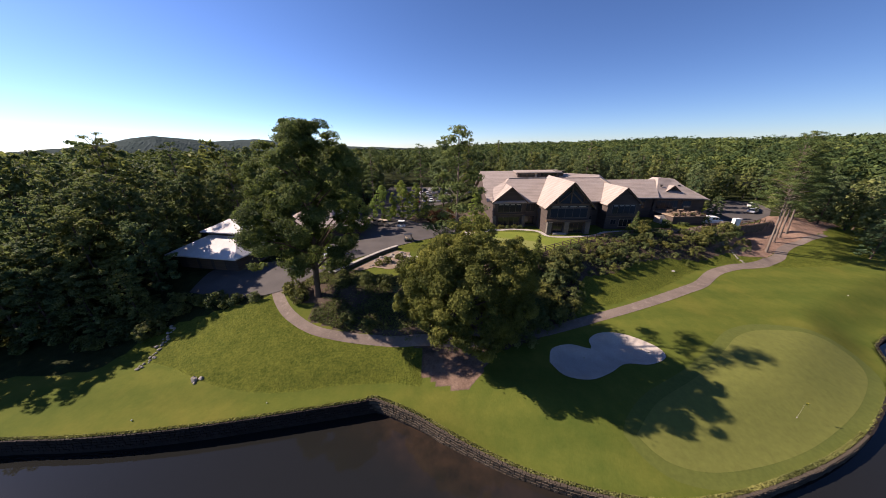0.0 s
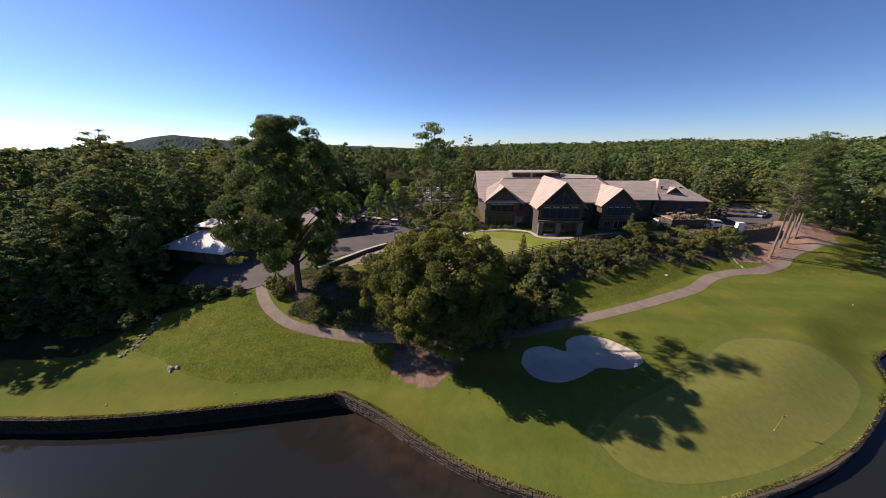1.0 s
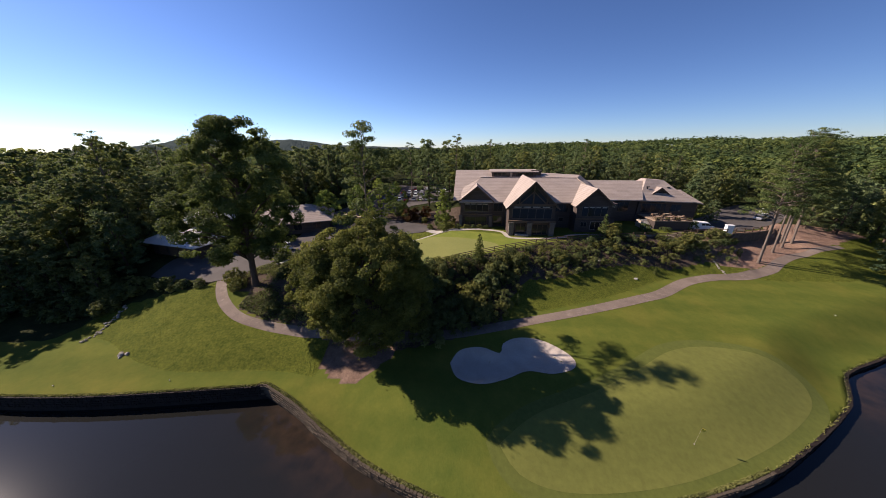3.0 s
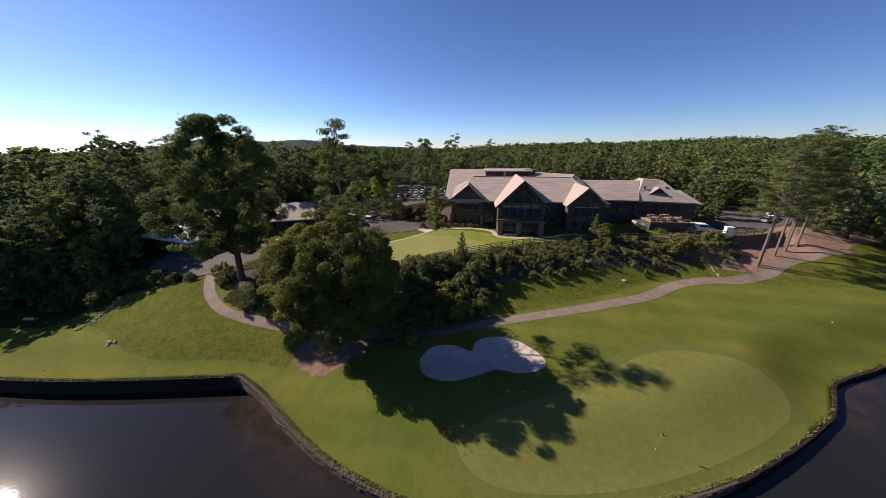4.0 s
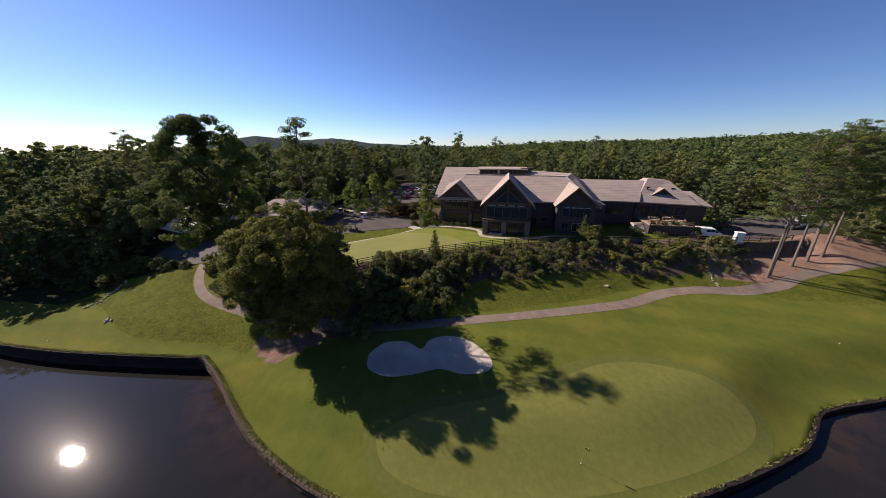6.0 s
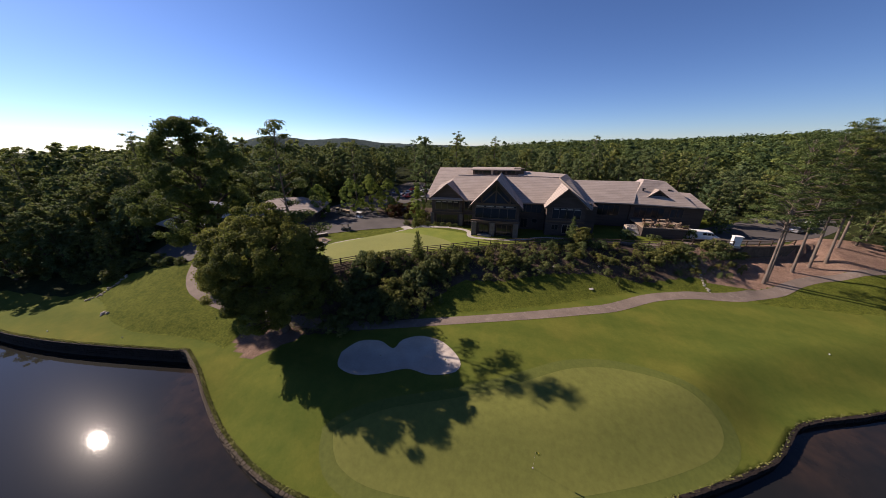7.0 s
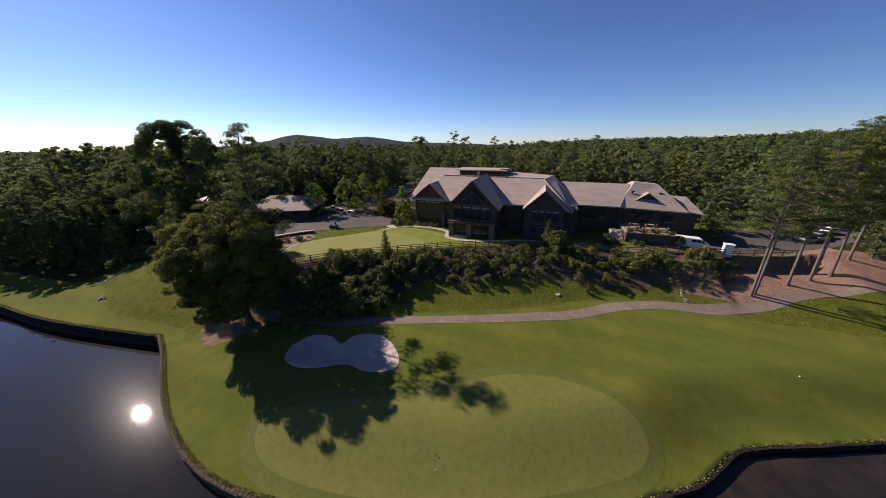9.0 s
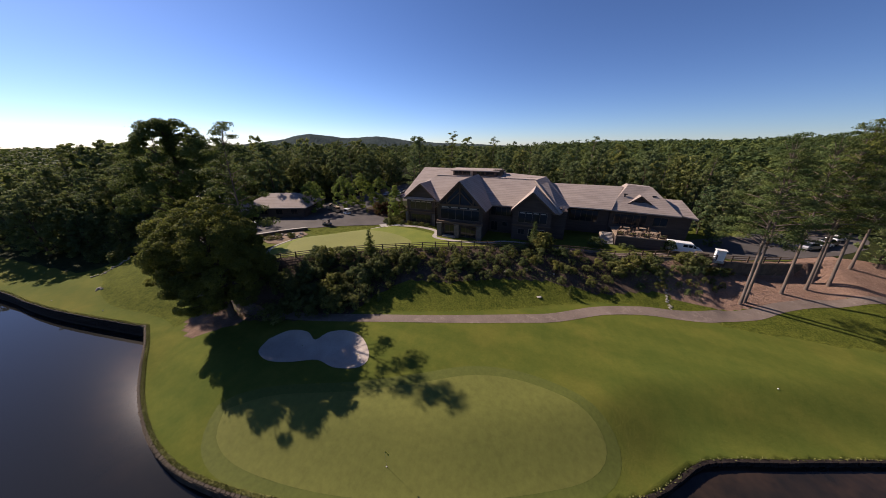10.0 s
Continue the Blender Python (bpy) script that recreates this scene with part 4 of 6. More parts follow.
    roof([(76.3, 74.9, 11.1), (76.3, 88.0, 11.1), (75.6, 83.2, 13.5), (75.6, 83.0, 13.5)])
    # deck terrace
    t = thing("terrace", (0, 0, 0), "raised timber terrace with a pale deck beside the clubhouse", "terrace")
    part("wall", boxes((61.4, 69.6, 68.4, 75.5, 4.4, 7.9)), M_SIDING, t)
    part("deck", boxes((61.2, 69.8, 68.2, 75.55, 7.9, 8.1)), M_DECK, t, "sun-bleached deck boards")
    for x in np.arange(61.4, 69.7, 1.36):
        part("rail_post", boxes((x - 0.06, x + 0.06, 68.2, 68.32, 8.1, 9.0)), M_TIMBER, t)
    for z in (8.5, 8.95):
        part("rail", boxes((61.3, 69.7, 68.22, 68.3, z - 0.04, z + 0.04)), M_TIMBER, t)
    st = thing("outdoor_stairs", (0, 0, 0), "pale stone steps with a side wall up to the terrace", "stairs")
    for i in range(12):
        part("step", boxes((59.2, 61.2, 67.6 + 0.32 * i, 67.6 + 0.32 * (i + 1), 5.2, 5.5 + 0.2 * i)), M_KERB, st)
    part("side_wall", boxes((58.8, 59.2, 67.4, 71.6, 5.0, 6.4), (58.8, 59.2, 69.5, 71.6, 6.4, 7.6)), M_TRIM, st)


clubhouse()


# ------------------------------------------------------------------ trees
def crown_clumps(rng, z0, z1, rad, k, top=0.35, low=0.75, size=0.36, lean=(0, 0)):
    """Clump centres and radii filling a crown from z0 to z1 with an uneven outline."""
    c, r = [], []
    for i in range(k):
        t = (i + rng.random()) / k
        prof = (low + (1 - low) * min(1, t / 0.35)) if t < 0.35 else (1 - (1 - top) * ((t - 0.35) / 0.65) ** 2.0)
        a = i * 2.399 + rng.uniform(-0.5, 0.5)
        q = max(0.1, rad * prof * (rng.uniform(0.72, 1.0) if i % 4 else rng.uniform(0.1, 0.5)) - rad * size * 0.6)
        z = z0 + (z1 - z0) * t
        c.append((q * math.cos(a) + lean[0] * t, q * math.sin(a) + lean[1] * t, z))
        s = rad * size * rng.uniform(0.7, 1.3) * (0.75 + 0.25 * prof)
        r.append((s, s, s * rng.uniform(0.6, 0.85)))
    return np.array(c), np.array(r)


def wood_mesh(name, rng, height, girth, tips, material, lean=(0, 0), base=0.25, limbs=9, fall=0.2):
    """Trunk with limbs towards the clumps, one mesh."""
    pts = [(lean[0] * t + 0.12 * math.sin(3 * t + girth), lean[1] * t + 0.1 * math.cos(4 * t), height * t - (0.5 if t == 0 else 0)) for t in (0, 0.06, 0.25, 0.5, 0.75, 1.0)]
    vs, fs = tube(pts, [girth * 1.35, girth, girth * 0.86, girth * 0.62, girth * 0.36, girth * 0.1], 8)
    order = rng.permutation(len(tips))[:limbs]
    for i in order:
        tip = np.array(tips[i])
        t = min(0.9, max(base, tip[2] / height - fall))
        a = np.array([lean[0] * t, lean[1] * t, height * t])
        m = (a + tip) / 2 + np.array([0, 0, 0.3 * fall * height * rng.random()])
        v2, f2 = tube([tuple(a), tuple(m), tuple(tip)], [girth * 0.36 * (1.1 - t * 0.6), girth * 0.2, girth * 0.05], 5)
        o = len(vs)
        vs += v2
        fs += [tuple(o + q for q in f) for f in f2]
    me = bpy.data.meshes.new(name)
    me.from_pydata([tuple(v) for v in vs], [], fs)
    me.materials.append(material)
    me.polygons.foreach_set("use_smooth", [True] * len(me.polygons))
    return me


def make_tree(name, at, wood, crown, label, turn=0.0, scale=1.0, group=""):
    t = thing(name, at, label, "tree", group, turn=turn)
    t.scale = (scale, scale, scale)
    for n, m in (("trunk", wood), ("crown", crown)):
        o = new(n, m)
        o.parent = t
    return t


def broadleaf(seed, height, rad, n, leaf, mat, z0=0.25, k=26, girth=0.3, top=0.35, low=0.7, size=0.36, shell=0.7, limbs=10, core=0, lean=(0, 0)):
    rng = np.random.default_rng(seed)
    c, r = crown_clumps(rng, height * z0, height * 0.95, rad, k, top, low, size, lean)
    mid = np.array([lean[0] * 0.5, lean[1] * 0.5, height * (z0 + 0.4 * (1 - z0))])
    q = leaves(rng, c, r, n, leaf, shell=shell - 0.1, mid=mid, slim=0.7, loose=0.55)
    if core:
        q = np.concatenate([q, leaves(rng, c * (0.85, 0.85, 1), r * 0.62, core, leaf * 3.0, shell=0.3, mid=mid)])
    return wood_mesh("trunk", rng, height * 0.9, girth, c, M_BARK, lean, base=z0 * 0.8, limbs=limbs), quads_mesh("crown", q, mat)


def round_oak(seed, rx, ry, rz, zc, n, leaf, mat, girth=0.5):
    """A broad crown: many knobs of leaves on a lopsided ellipsoid, with hollows between them."""
    rng = np.random.default_rng(seed)
    c, r = [], []
    k = 300
    for i in range(k):
        w = 1 - 2 * (i + 0.5) / k
        if w < -0.82:
            continue
        a = i * 2.39996 + rng.uniform(-0.2, 0.2)
        h = math.sqrt(1 - w * w)
        d = Vector((h * math.cos(a), h * math.sin(a), w))
        wob = 0.96 + 0.22 * noise.noise(d * 2.3 + Vector((seed, 0, 0))) + rng.uniform(-0.13, 0.06)
        s = rng.uniform(0.5, 1.35)
        if rng.random() < 0.08:
            continue
        c.append((d.x * (rx * wob - s * 0.7), d.y * (ry * wob - s * 0.7), zc + d.z * (rz * wob - s * 0.6)))
        r.append((s, s, s * rng.uniform(0.62, 0.85)))
    c, r = np.array(c), np.array(r)
    mid = np.array([0, 0, zc])
    q = np.concatenate([leaves(rng, c, r, n, leaf, shell=0.45, mid=mid, slim=0.72, loose=0.75),
                        leaves(rng, mid + (c - mid) * 0.8, r * 1.1, n // 9, leaf * 2.6, shell=0.2, mid=mid)])
    return wood_mesh("trunk", rng, zc + rz * 0.7, girth, c, M_BARK, base=0.15, limbs=30), quads_mesh("crown", q, mat)


def pine(seed, height, rad, n, z0=0.55, lean=(0, 0), girth=0.28, k=22, leaf=0.34, tuft=0.36):
    rng = np.random.default_rng(seed)
    c, r = [], []
    for i in range(k):
        t = (i + 0.5) / k
        a = i * 2.399 + rng.uniform(-0.4, 0.4)
        q = rad * (1 - 0.75 * t ** 1.5) * rng.uniform(0.35, 1.0)
        z = height * (z0 + (1 - z0) * t)
        f = z / height
        c.append((q * math.cos(a) + lean[0] * f, q * math.sin(a) + lean[1] * f, z))
        s = rad * tuft * rng.uniform(0.7, 1.2) * (1 - 0.35 * t)
        r.append((s, s, s * 0.38))
    c, r = np.array(c), np.array(r)
    return wood_mesh("trunk", rng, height * 0.97, girth, c, M_PINEBARK, lean, z0 * 0.9, k, 0.05), quads_mesh("crown", leaves(rng, c, r, n, leaf, shell=0.2, lift=0.5, slim=0.28), M_NEEDLE)


def plant(name, x, y, meshes, label, turn=0.0, scale=1.0, group="", sink=0.15):
    return make_tree(name, (x, y, land_at(x, y) - sink), *meshes, label, turn, scale, group)


# the spreading oak by the bunker, the tall tree by the path, the open pine
plant("oak_tree", 3.1, 28.2, round_oak(11, 8.5, 6.7, 8.3, 10.2, 105000, 0.1, M_LEAF), "broad dense oak with dark green leaves on a mulch bed")
plant("hardwood_tree", -20.6, 37.6, broadleaf(12, 27.0, 9.0, 76000, 0.12, M_LEAF, 0.24, 170, 0.48, 0.36, 0.85, 0.155, 0.6, 40, 8000, (2.4, 0.4)), "tall single hardwood with an open crown beside the path")
plant("pine_tree", 1.2, 34.4, pine(13, 24.6, 4.8, 4600, 0.40, (1.0, 0.3), 0.22, 28, 0.26), "thin open pine with bare lower limbs")

# pines in the mulch by the fairway, leaning together
PINES = [(78.5, 59.3, 25.5, -1.6), (79.3, 60.0, 23.5, -1.2), (85.7, 64.2, 25.0, -1.7), (90.0, 66.7, 24.5, -1.9), (91.9, 69.0, 26.0, -2.0), (93.4, 68.2, 25.5, -2.4), (98.5, 73.2, 22.0, -1.4)]
for i, (x, y, hgt, ln) in enumerate(PINES):
    plant("pine_tree", x, y, pine(40 + i, hgt, 5.2, 11000, 0.44, (ln * 1.1, 0.3), 0.21, 64, 0.16, 0.26), "tall bare-trunked pine leaning over brown mulch", group="pines by the fairway")

WOODS_A = [broadleaf(60 + i, 19 + 1.2 * i, 5.4, 4300, 0.225, M_LEAF_DARK, 0.08, 70, 0.3, 0.45, 0.85, 0.2, core=400) for i in range(5)]
WOODS_B = [broadleaf(160 + i, 20 + 1.3 * i, 5.4, 1600, 0.36, M_LEAF_DARK, 0.1, 60, 0.3, 0.45, 0.85, 0.21, core=180) for i in range(4)]
WOODS_P = [pine(70 + i, 22 + i, 4.4, 3000, 0.3, (0.5, 0.3), 0.26, 30, 0.28) for i in range(2)]
YOUNG = [broadleaf(80 + i, 10.6, 4.0, 5600, 0.15, M_LEAF_LIGHT, 0.1, 60, 0.14, 0.12, 0.95, 0.19) for i in range(2)]

CLEAR = [CARPARK, EASTPARK, np.array([(-2, 36), (31, 54), (58, 60), (76, 64), (84, 72), (80, 98), (8, 102), (4, 74), (-22, 64), (-24, 46)]),
         np.array([(-51, 41), (-44, 37.5), (-28, 33), (-22, 46), (-24, 66), (-34, 74), (-44, 62), (-51, 52)])]


def is_clear(x, y):
    X, Y = np.array([x]), np.array([y])
    return any(inside(c, X, Y)[0] for c in CLEAR)


rng = np.random.default_rng(5)
spots = []
for gx in np.arange(-135, 190, 7.2):
    for gy in np.arange(24, 190, 7.2):
        x, y = gx + rng.uniform(-2.6, 2.6), gy + rng.uniform(-2.6, 2.6)
        left = x < -50 + 0.25 * (y - 41) and y > 41.5 + 0.42 * min(0.0, x + 60)
        behind = y > 98 + (6 if 8 < x < 84 else 0)
        right = x > 101 and y > 57 + 0.45 * (x - 101)
        if not (left or behind or right) or is_clear(x, y):
            continue
        spots.append((x, y))
spots.sort(key=lambda p: math.hypot(p[0] - 20, p[1] - 10))
near, rest = spots[:255], spots[255:]
near = [(-49.5, 41.2), (-54.5, 47.5), (-53.5, 43.8), (-46.5, 60.5), (-50, 62), (-60, 42), (-66, 39.5), (-59, 46.5), (-63, 49), (-68, 45)] + near
for i, (x, y) in enumerate(near):
    sc = rng.uniform(0.7, 1.08) * (0.87 if (-80 < x < -40 and y < 72) else 0.66 if x > 95 else 0.8 if x > 5 else 1.0)
    if rng.random() < 0.1:
        plant("pine_tree", x, y, WOODS_P[i % 2], "woodland pine among dark hardwoods", rng.uniform(0, 360), sc, "woodland trees")
    else:
        plant("woodland_tree", x, y, WOODS_A[i % 5] if i < 80 else WOODS_B[i % 4], "dark green hardwood at the edge of the woods", rng.uniform(0, 360), sc, "woodland trees")
for x, y, sc in ((-51, 37.5, 0.5), (-55, 35, 0.55), (-58.5, 33, 0.55), (-62, 32, 0.68), (-48, 35.4, 0.4), (-65, 35, 0.8), (-66, 28.2, 0.84), (-69, 31, 0.78), (-73, 28, 0.75), (-60, 36.5, 0.75), (-63, 39, 0.9), (-57, 39.5, 0.8), (-79, 27, 0.85)):
    plant("woodland_tree", x, y, WOODS_A[int(-x) % 5], "low dark hardwood at the shaded edge of the lawn", x * 71, sc, "woodland trees")

for x, y, sc in ((83.5, 85.5, 0.5), (80.3, 76.5, 0.36), (82, 87, 0.55), (88, 93, 0.6), (97, 99, 0.6)):
    plant("woodland_tree", x, y, WOODS_A[int(x) % 5], "dark green tree beside the service yard", x * 71, sc, "trees by the service yard")
for x, y, sc in ((59, 112, 1.0), (10, 111, 1.08), (-9, 116, 1.05), (24, 121, 0.98), (88, 104, 0.8), (-24, 92, 1.0), (-60, 62, 1.06), (-70, 57, 1.1)):
    plant("pine_tree", x, y, WOODS_P[int(y) % 2], "lone pine standing above the woods", x * 31, sc, "pines above the woods")


def far_woods():
    """The woods beyond, as one mass of leaf clumps."""
    r2 = np.random.default_rng(9)
    out = []
    pts = [(x, y, 9.0, 240) for x, y in rest]
    az0, az1 = math.radians(-100), math.radians(88)
    d = 175.0
    while d < 1500:
        step = 8.5 + (d - 175) * 0.026
        n = int(d * (az1 - az0) / step)
        for i in range(n):
            a = az0 + (az1 - az0) * (i + r2.random()) / n
            q = d + r2.uniform(-0.5, 0.5) * step
            x, y = 25 + q * math.sin(a), 5 + q * math.cos(a)
            if y > 20 and not is_clear(x, y):
                pts.append((x, y, step, 100 if d < 300 else 58 if d < 600 else 30))
        d += step * 0.95
    P = np.array(pts)
    Z = land(P[:, 0], P[:, 1])
    tint = []
    for (x, y, w, n), z in zip(pts, Z):
        fir = r2.random() < 0.3
        hgt = r2.uniform(14, 20.5) if fir else r2.uniform(11, 17.5)
        rad = w * (0.4 if fir else 0.62) * r2.uniform(0.75, 1.2)
        k = 7
        up = np.linspace(0.45, 1.0, k) if fir else 0.62 + 0.36 * r2.random(k)
        sp = rad * (1.08 - up) * 1.3 if fir else rad * 0.55 * np.sqrt(r2.random(k))
        an = np.arange(k) * 2.4 + r2.random() * 6
        c = np.stack([x + sp * np.cos(an), y + sp * np.sin(an), z + hgt * up], 1)
        q = rad * (0.42 if fir else 0.5) * r2.uniform(0.75, 1.2, k)
        out.append(leaves(r2, c, np.stack([q, q, np.minimum(q * 0.8, hgt * 0.2)], 1), n, 0.5 if n > 200 else 0.028 * w + 0.36 + 0.06 * max(0, w - 10), shell=0.75, lift=0.4, slim=0.75, mid=np.array([x, y, z + hgt * 0.3]), loose=0.3))
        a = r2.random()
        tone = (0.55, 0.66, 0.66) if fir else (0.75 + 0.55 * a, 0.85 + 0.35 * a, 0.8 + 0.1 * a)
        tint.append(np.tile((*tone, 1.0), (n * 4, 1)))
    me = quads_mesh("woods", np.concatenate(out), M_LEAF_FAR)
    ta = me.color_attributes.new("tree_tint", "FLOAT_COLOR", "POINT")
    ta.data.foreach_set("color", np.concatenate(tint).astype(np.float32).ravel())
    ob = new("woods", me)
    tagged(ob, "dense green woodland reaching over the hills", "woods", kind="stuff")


far_woods()
for x, y, sc in ((-24.5, 72.5, 1.0), (-12.6, 83, 1.2), (-18.2, 80.5, 1.1), (-29, 78.3, 0.9), (-8.5, 88, 1.05), (-5, 83, 0.5), (-35.6, 57.5, 0.95), (-21.6, 46.2, 0.55)):
    plant("young_tree", x, y, YOUNG[int(x) % 2], "bright green young tree in a planting island", x * 37, sc, "young trees in the car park")
plant("young_tree", 8.9, 69.8, broadleaf(86, 10.6, 2.3, 5200, 0.14, M_LEAF_LIGHT, 0.06, 60, 0.14, 0.2, 0.9, 0.3), "tall narrow green tree at the corner of the clubhouse")
RED = broadleaf(90, 4.2, 2.0, 900, 0.2, M_RED, 0.15, 12, 0.1, 0.5, 0.9, 0.4)
for x, y in ((-0.5, 79.5), (2.2, 81.5), (-2.8, 77.6)):
    plant("ornamental_tree", x, y, RED, "small dark red ornamental tree by the parking", x * 50, 1.0, "red ornamental trees")

# ------------------------------------------------------------------ shrubs on the slope
SHRUBS = []
for i in range(5):
    r3 = np.random.default_rng(100 + i)
    c, r = crown_clumps(r3, 0.3, 1.2, 0.95, 14, 0.6, 0.9, 0.34)
    SHRUBS.append(quads_mesh("shrub", leaves(r3, c, r, 900, 0.075, shell=0.55, mid=np.array([0, 0, 0.3])), M_SHRUB))
r4 = np.random.default_rng(21)
count = 0
for gx in np.arange(9, 80, 1.95):
    for gy in np.arange(30, 68, 1.95):
        x, y = gx + r4.uniform(-0.8, 0.8), gy + r4.uniform(-0.8, 0.8)
        X, Y = np.array([x]), np.array([y])
        if not inside(BED, X, Y)[0] or count > 296:
            continue
        top = float(np.interp(x, TOP_X, TOP_Y))
        if y > top - 0.8 or (x > 62 and y > 63) or (x > 57 and r4.random() < 0.35) or x > 68.5 or x > 80:
            continue
        s = r4.uniform(0.72, 1.45) * (1.45 if x < 26 else 1.0)
        ob = new("shrub", SHRUBS[count % 5])
        ob.matrix_world = pose(x, y, land_at(x, y) - 0.1, 0, 0, r4.uniform(0, 360)) @ Matrix.Diagonal((s, s, s * r4.uniform(0.8, 1.2), 1))
        tagged(ob, "rounded green shrub on the mulched slope", "shrub", "shrubs on the slope")
        count += 1


def ground_cover():
    """Low creeping leaves between the shrubs."""
    r = np.random.default_rng(77)
    n = 90000
    X, Y = r.uniform(-20, 80, n), r.uniform(28, 68, n)
    ok = (inside(BED, X, Y) | inside(BED2, X, Y)) & (X < 66 + 8 * r.random(n))
    dens = np.sin(X * 0.9 + 2 * np.sin(Y * 0.5)) + np.sin(Y * 1.1 + 1.3 * np.sin(X * 0.6)) + r.normal(0, 0.6, n)
    ok &= dens > -0.2
    X, Y = X[ok], Y[ok]
    bx, by = r.uniform(-24, -2, 30000), r.uniform(31, 46, 30000)        # thicker below the tall tree
    keep = (inside(BED2, bx, by) | inside(BED, bx, by)) & (np.sin(bx * 0.7 + by * 0.4) + np.sin(by * 0.8) + r.normal(0, 0.4, 30000) > -0.7) & ((bx + 20.6) ** 2 + (by - 37.6) ** 2 > 8)
    X, Y = np.concatenate([X, bx[keep]]), np.concatenate([Y, by[keep]])
    Z = land(X, Y) + r.uniform(0.03, 0.3, len(X))
    c = np.stack([X, Y, Z], 1)
    q = leaves(r, c, np.full((len(c), 3), 0.12), len(c), 0.13, shell=0.0, lift=0.9, pick=False)
    ob = new("ground_cover", quads_mesh("ground_cover", q, M_SHRUB))
    tagged(ob, "low green creeping plants between the shrubs", "ground cover", kind="stuff")


ground_cover()


# ------------------------------------------------------------------ the other buildings
def hip_roof(parent, x0, x1, y0, y1, ze, zr, mat, inset=None, over=0.9):
    """Four slopes up to a ridge along the longer side."""
    x0, x1, y0, y1 = x0 - over, x1 + over, y0 - over, y1 + over
    s = inset if inset is not None else min(x1 - x0, y1 - y0) / 2
    a, b = (x0 + s, (y0 + y1) / 2, zr), (x1 - s, (y0 + y1) / 2, zr)
    for pts in ([(x0, y0, ze), (x1, y0, ze), b, a], [(x1, y0, ze), (x1, y1, ze), b], [(x1, y1, ze), (x0, y1, ze), a, b], [(x0, y1, ze), (x0, y0, ze), a]):
        bm = bmesh.new()
        slab(bm, pts, 0.2)
        bmesh.ops.recalc_face_normals(bm, faces=bm.faces[:])
        part("roof_slope", bm, mat, parent)


def cart_barn():
    h = thing("cart_barn", (-44.4, 50.8, 4.4), "low dark cart barn with a broad grey two-tier hip roof", "building", turn=-11)
    part("wall", boxes((-6.8, 6.8, -4.2, 8.2, -0.8, 3.1)), M_SIDING, h)
    for x in (-4.8, -1.6, 1.6):
        part("door", boxes((x, x + 2.4, -4.26, -4.18, 0.1, 2.7)), M_TIMBER, h)
    hip_roof(h, -6.8, 6.8, -4.2, 8.2, 3.0, 6.2, M_GREYROOF, 6.2, 1.2)
    part("wall", boxes((-3.6, 4.4, 0.2, 6.8, 5.0, 6.3)), M_SIDING, h)
    hip_roof(h, -3.6, 4.4, 0.2, 6.8, 6.3, 8.0, M_GREYROOF, 3.2, 0.8)
    g = thing("golf_shop", (-32.0, 68.5, 4.4), "long low building with a weathered grey-tan hip roof", "building", turn=24)
    part("wall", boxes((-9.5, 8.5, -6, 8, -0.4, 3.2)), M_SIDING, g)
    hip_roof(g, -9.5, 8.5, -6, 8, 3.2, 6.4, M_SHINGLE, 6.0, 1.2)
    for x in (-8, -4.5, 0, 4.5):
        window(g, x, x + 2.0, -6.03, 1.0, 2.6, 2, frame=M_TIMBER)
    s = thing("shed", (-38.0, 58.0, 4.4), "small white-roofed shed between the trees", "shed", turn=14)
    part("wall", boxes((-2.4, 2.4, -2, 2, -0.4, 3.0)), M_SIDING, s)
    hip_roof(s, -2.4, 2.4, -2, 2, 3.0, 4.6, M_KERB, 1.6, 0.5)


cart_barn()


# ------------------------------------------------------------------ vehicles
def wheel(parent, x, y, r, w=0.2):
    bm = bmesh.new()
    bmesh.ops.create_cone(bm, cap_ends=True, segments=16, radius1=r, radius2=r, depth=w, matrix=Matrix.Translation((x, y, r)) @ Euler((math.pi / 2, 0, 0)).to_matrix().to_4x4())
    t = part("wheel", bm, M_TYRE, parent)
    bm = bmesh.new()
    bmesh.ops.create_cone(bm, cap_ends=True, segments=12, radius1=r * 0.6, radius2=r * 0.6, depth=w + 0.02, matrix=Matrix.Translation((x, y, r)) @ Euler((math.pi / 2, 0, 0)).to_matrix().to_4x4())
    part("rim", bm, M_SILVER, t)


def profile(pts, width, inset=0.0):
    """A side outline (x, z) given a width along y, narrowed towards the top."""
    bm = bmesh.new()
    zmax, zmin = max(p[1] for p in pts), min(p[1] for p in pts)
    a, b = [], []
    for x, z in pts:
        k = width / 2 - inset * (z - zmin) / (zmax - zmin)
        a.append(bm.verts.new((x, -k, z)))
        b.append(bm.verts.new((x, k, z)))
    bm.faces.new(a)
    bm.faces.new(b[::-1])
    n = len(pts)
    for i in range(n):
        bm.faces.new((a[(i + 1) % n], a[i], b[i], b[(i + 1) % n]))
    bmesh.ops.recalc_face_normals(bm, faces=bm.faces[:])
    bmesh.ops.bevel(bm, geom=[e for e in bm.edges if e.calc_face_angle(0) > 0.6], offset=0.05, segments=2, affect="EDGES")
    return bm


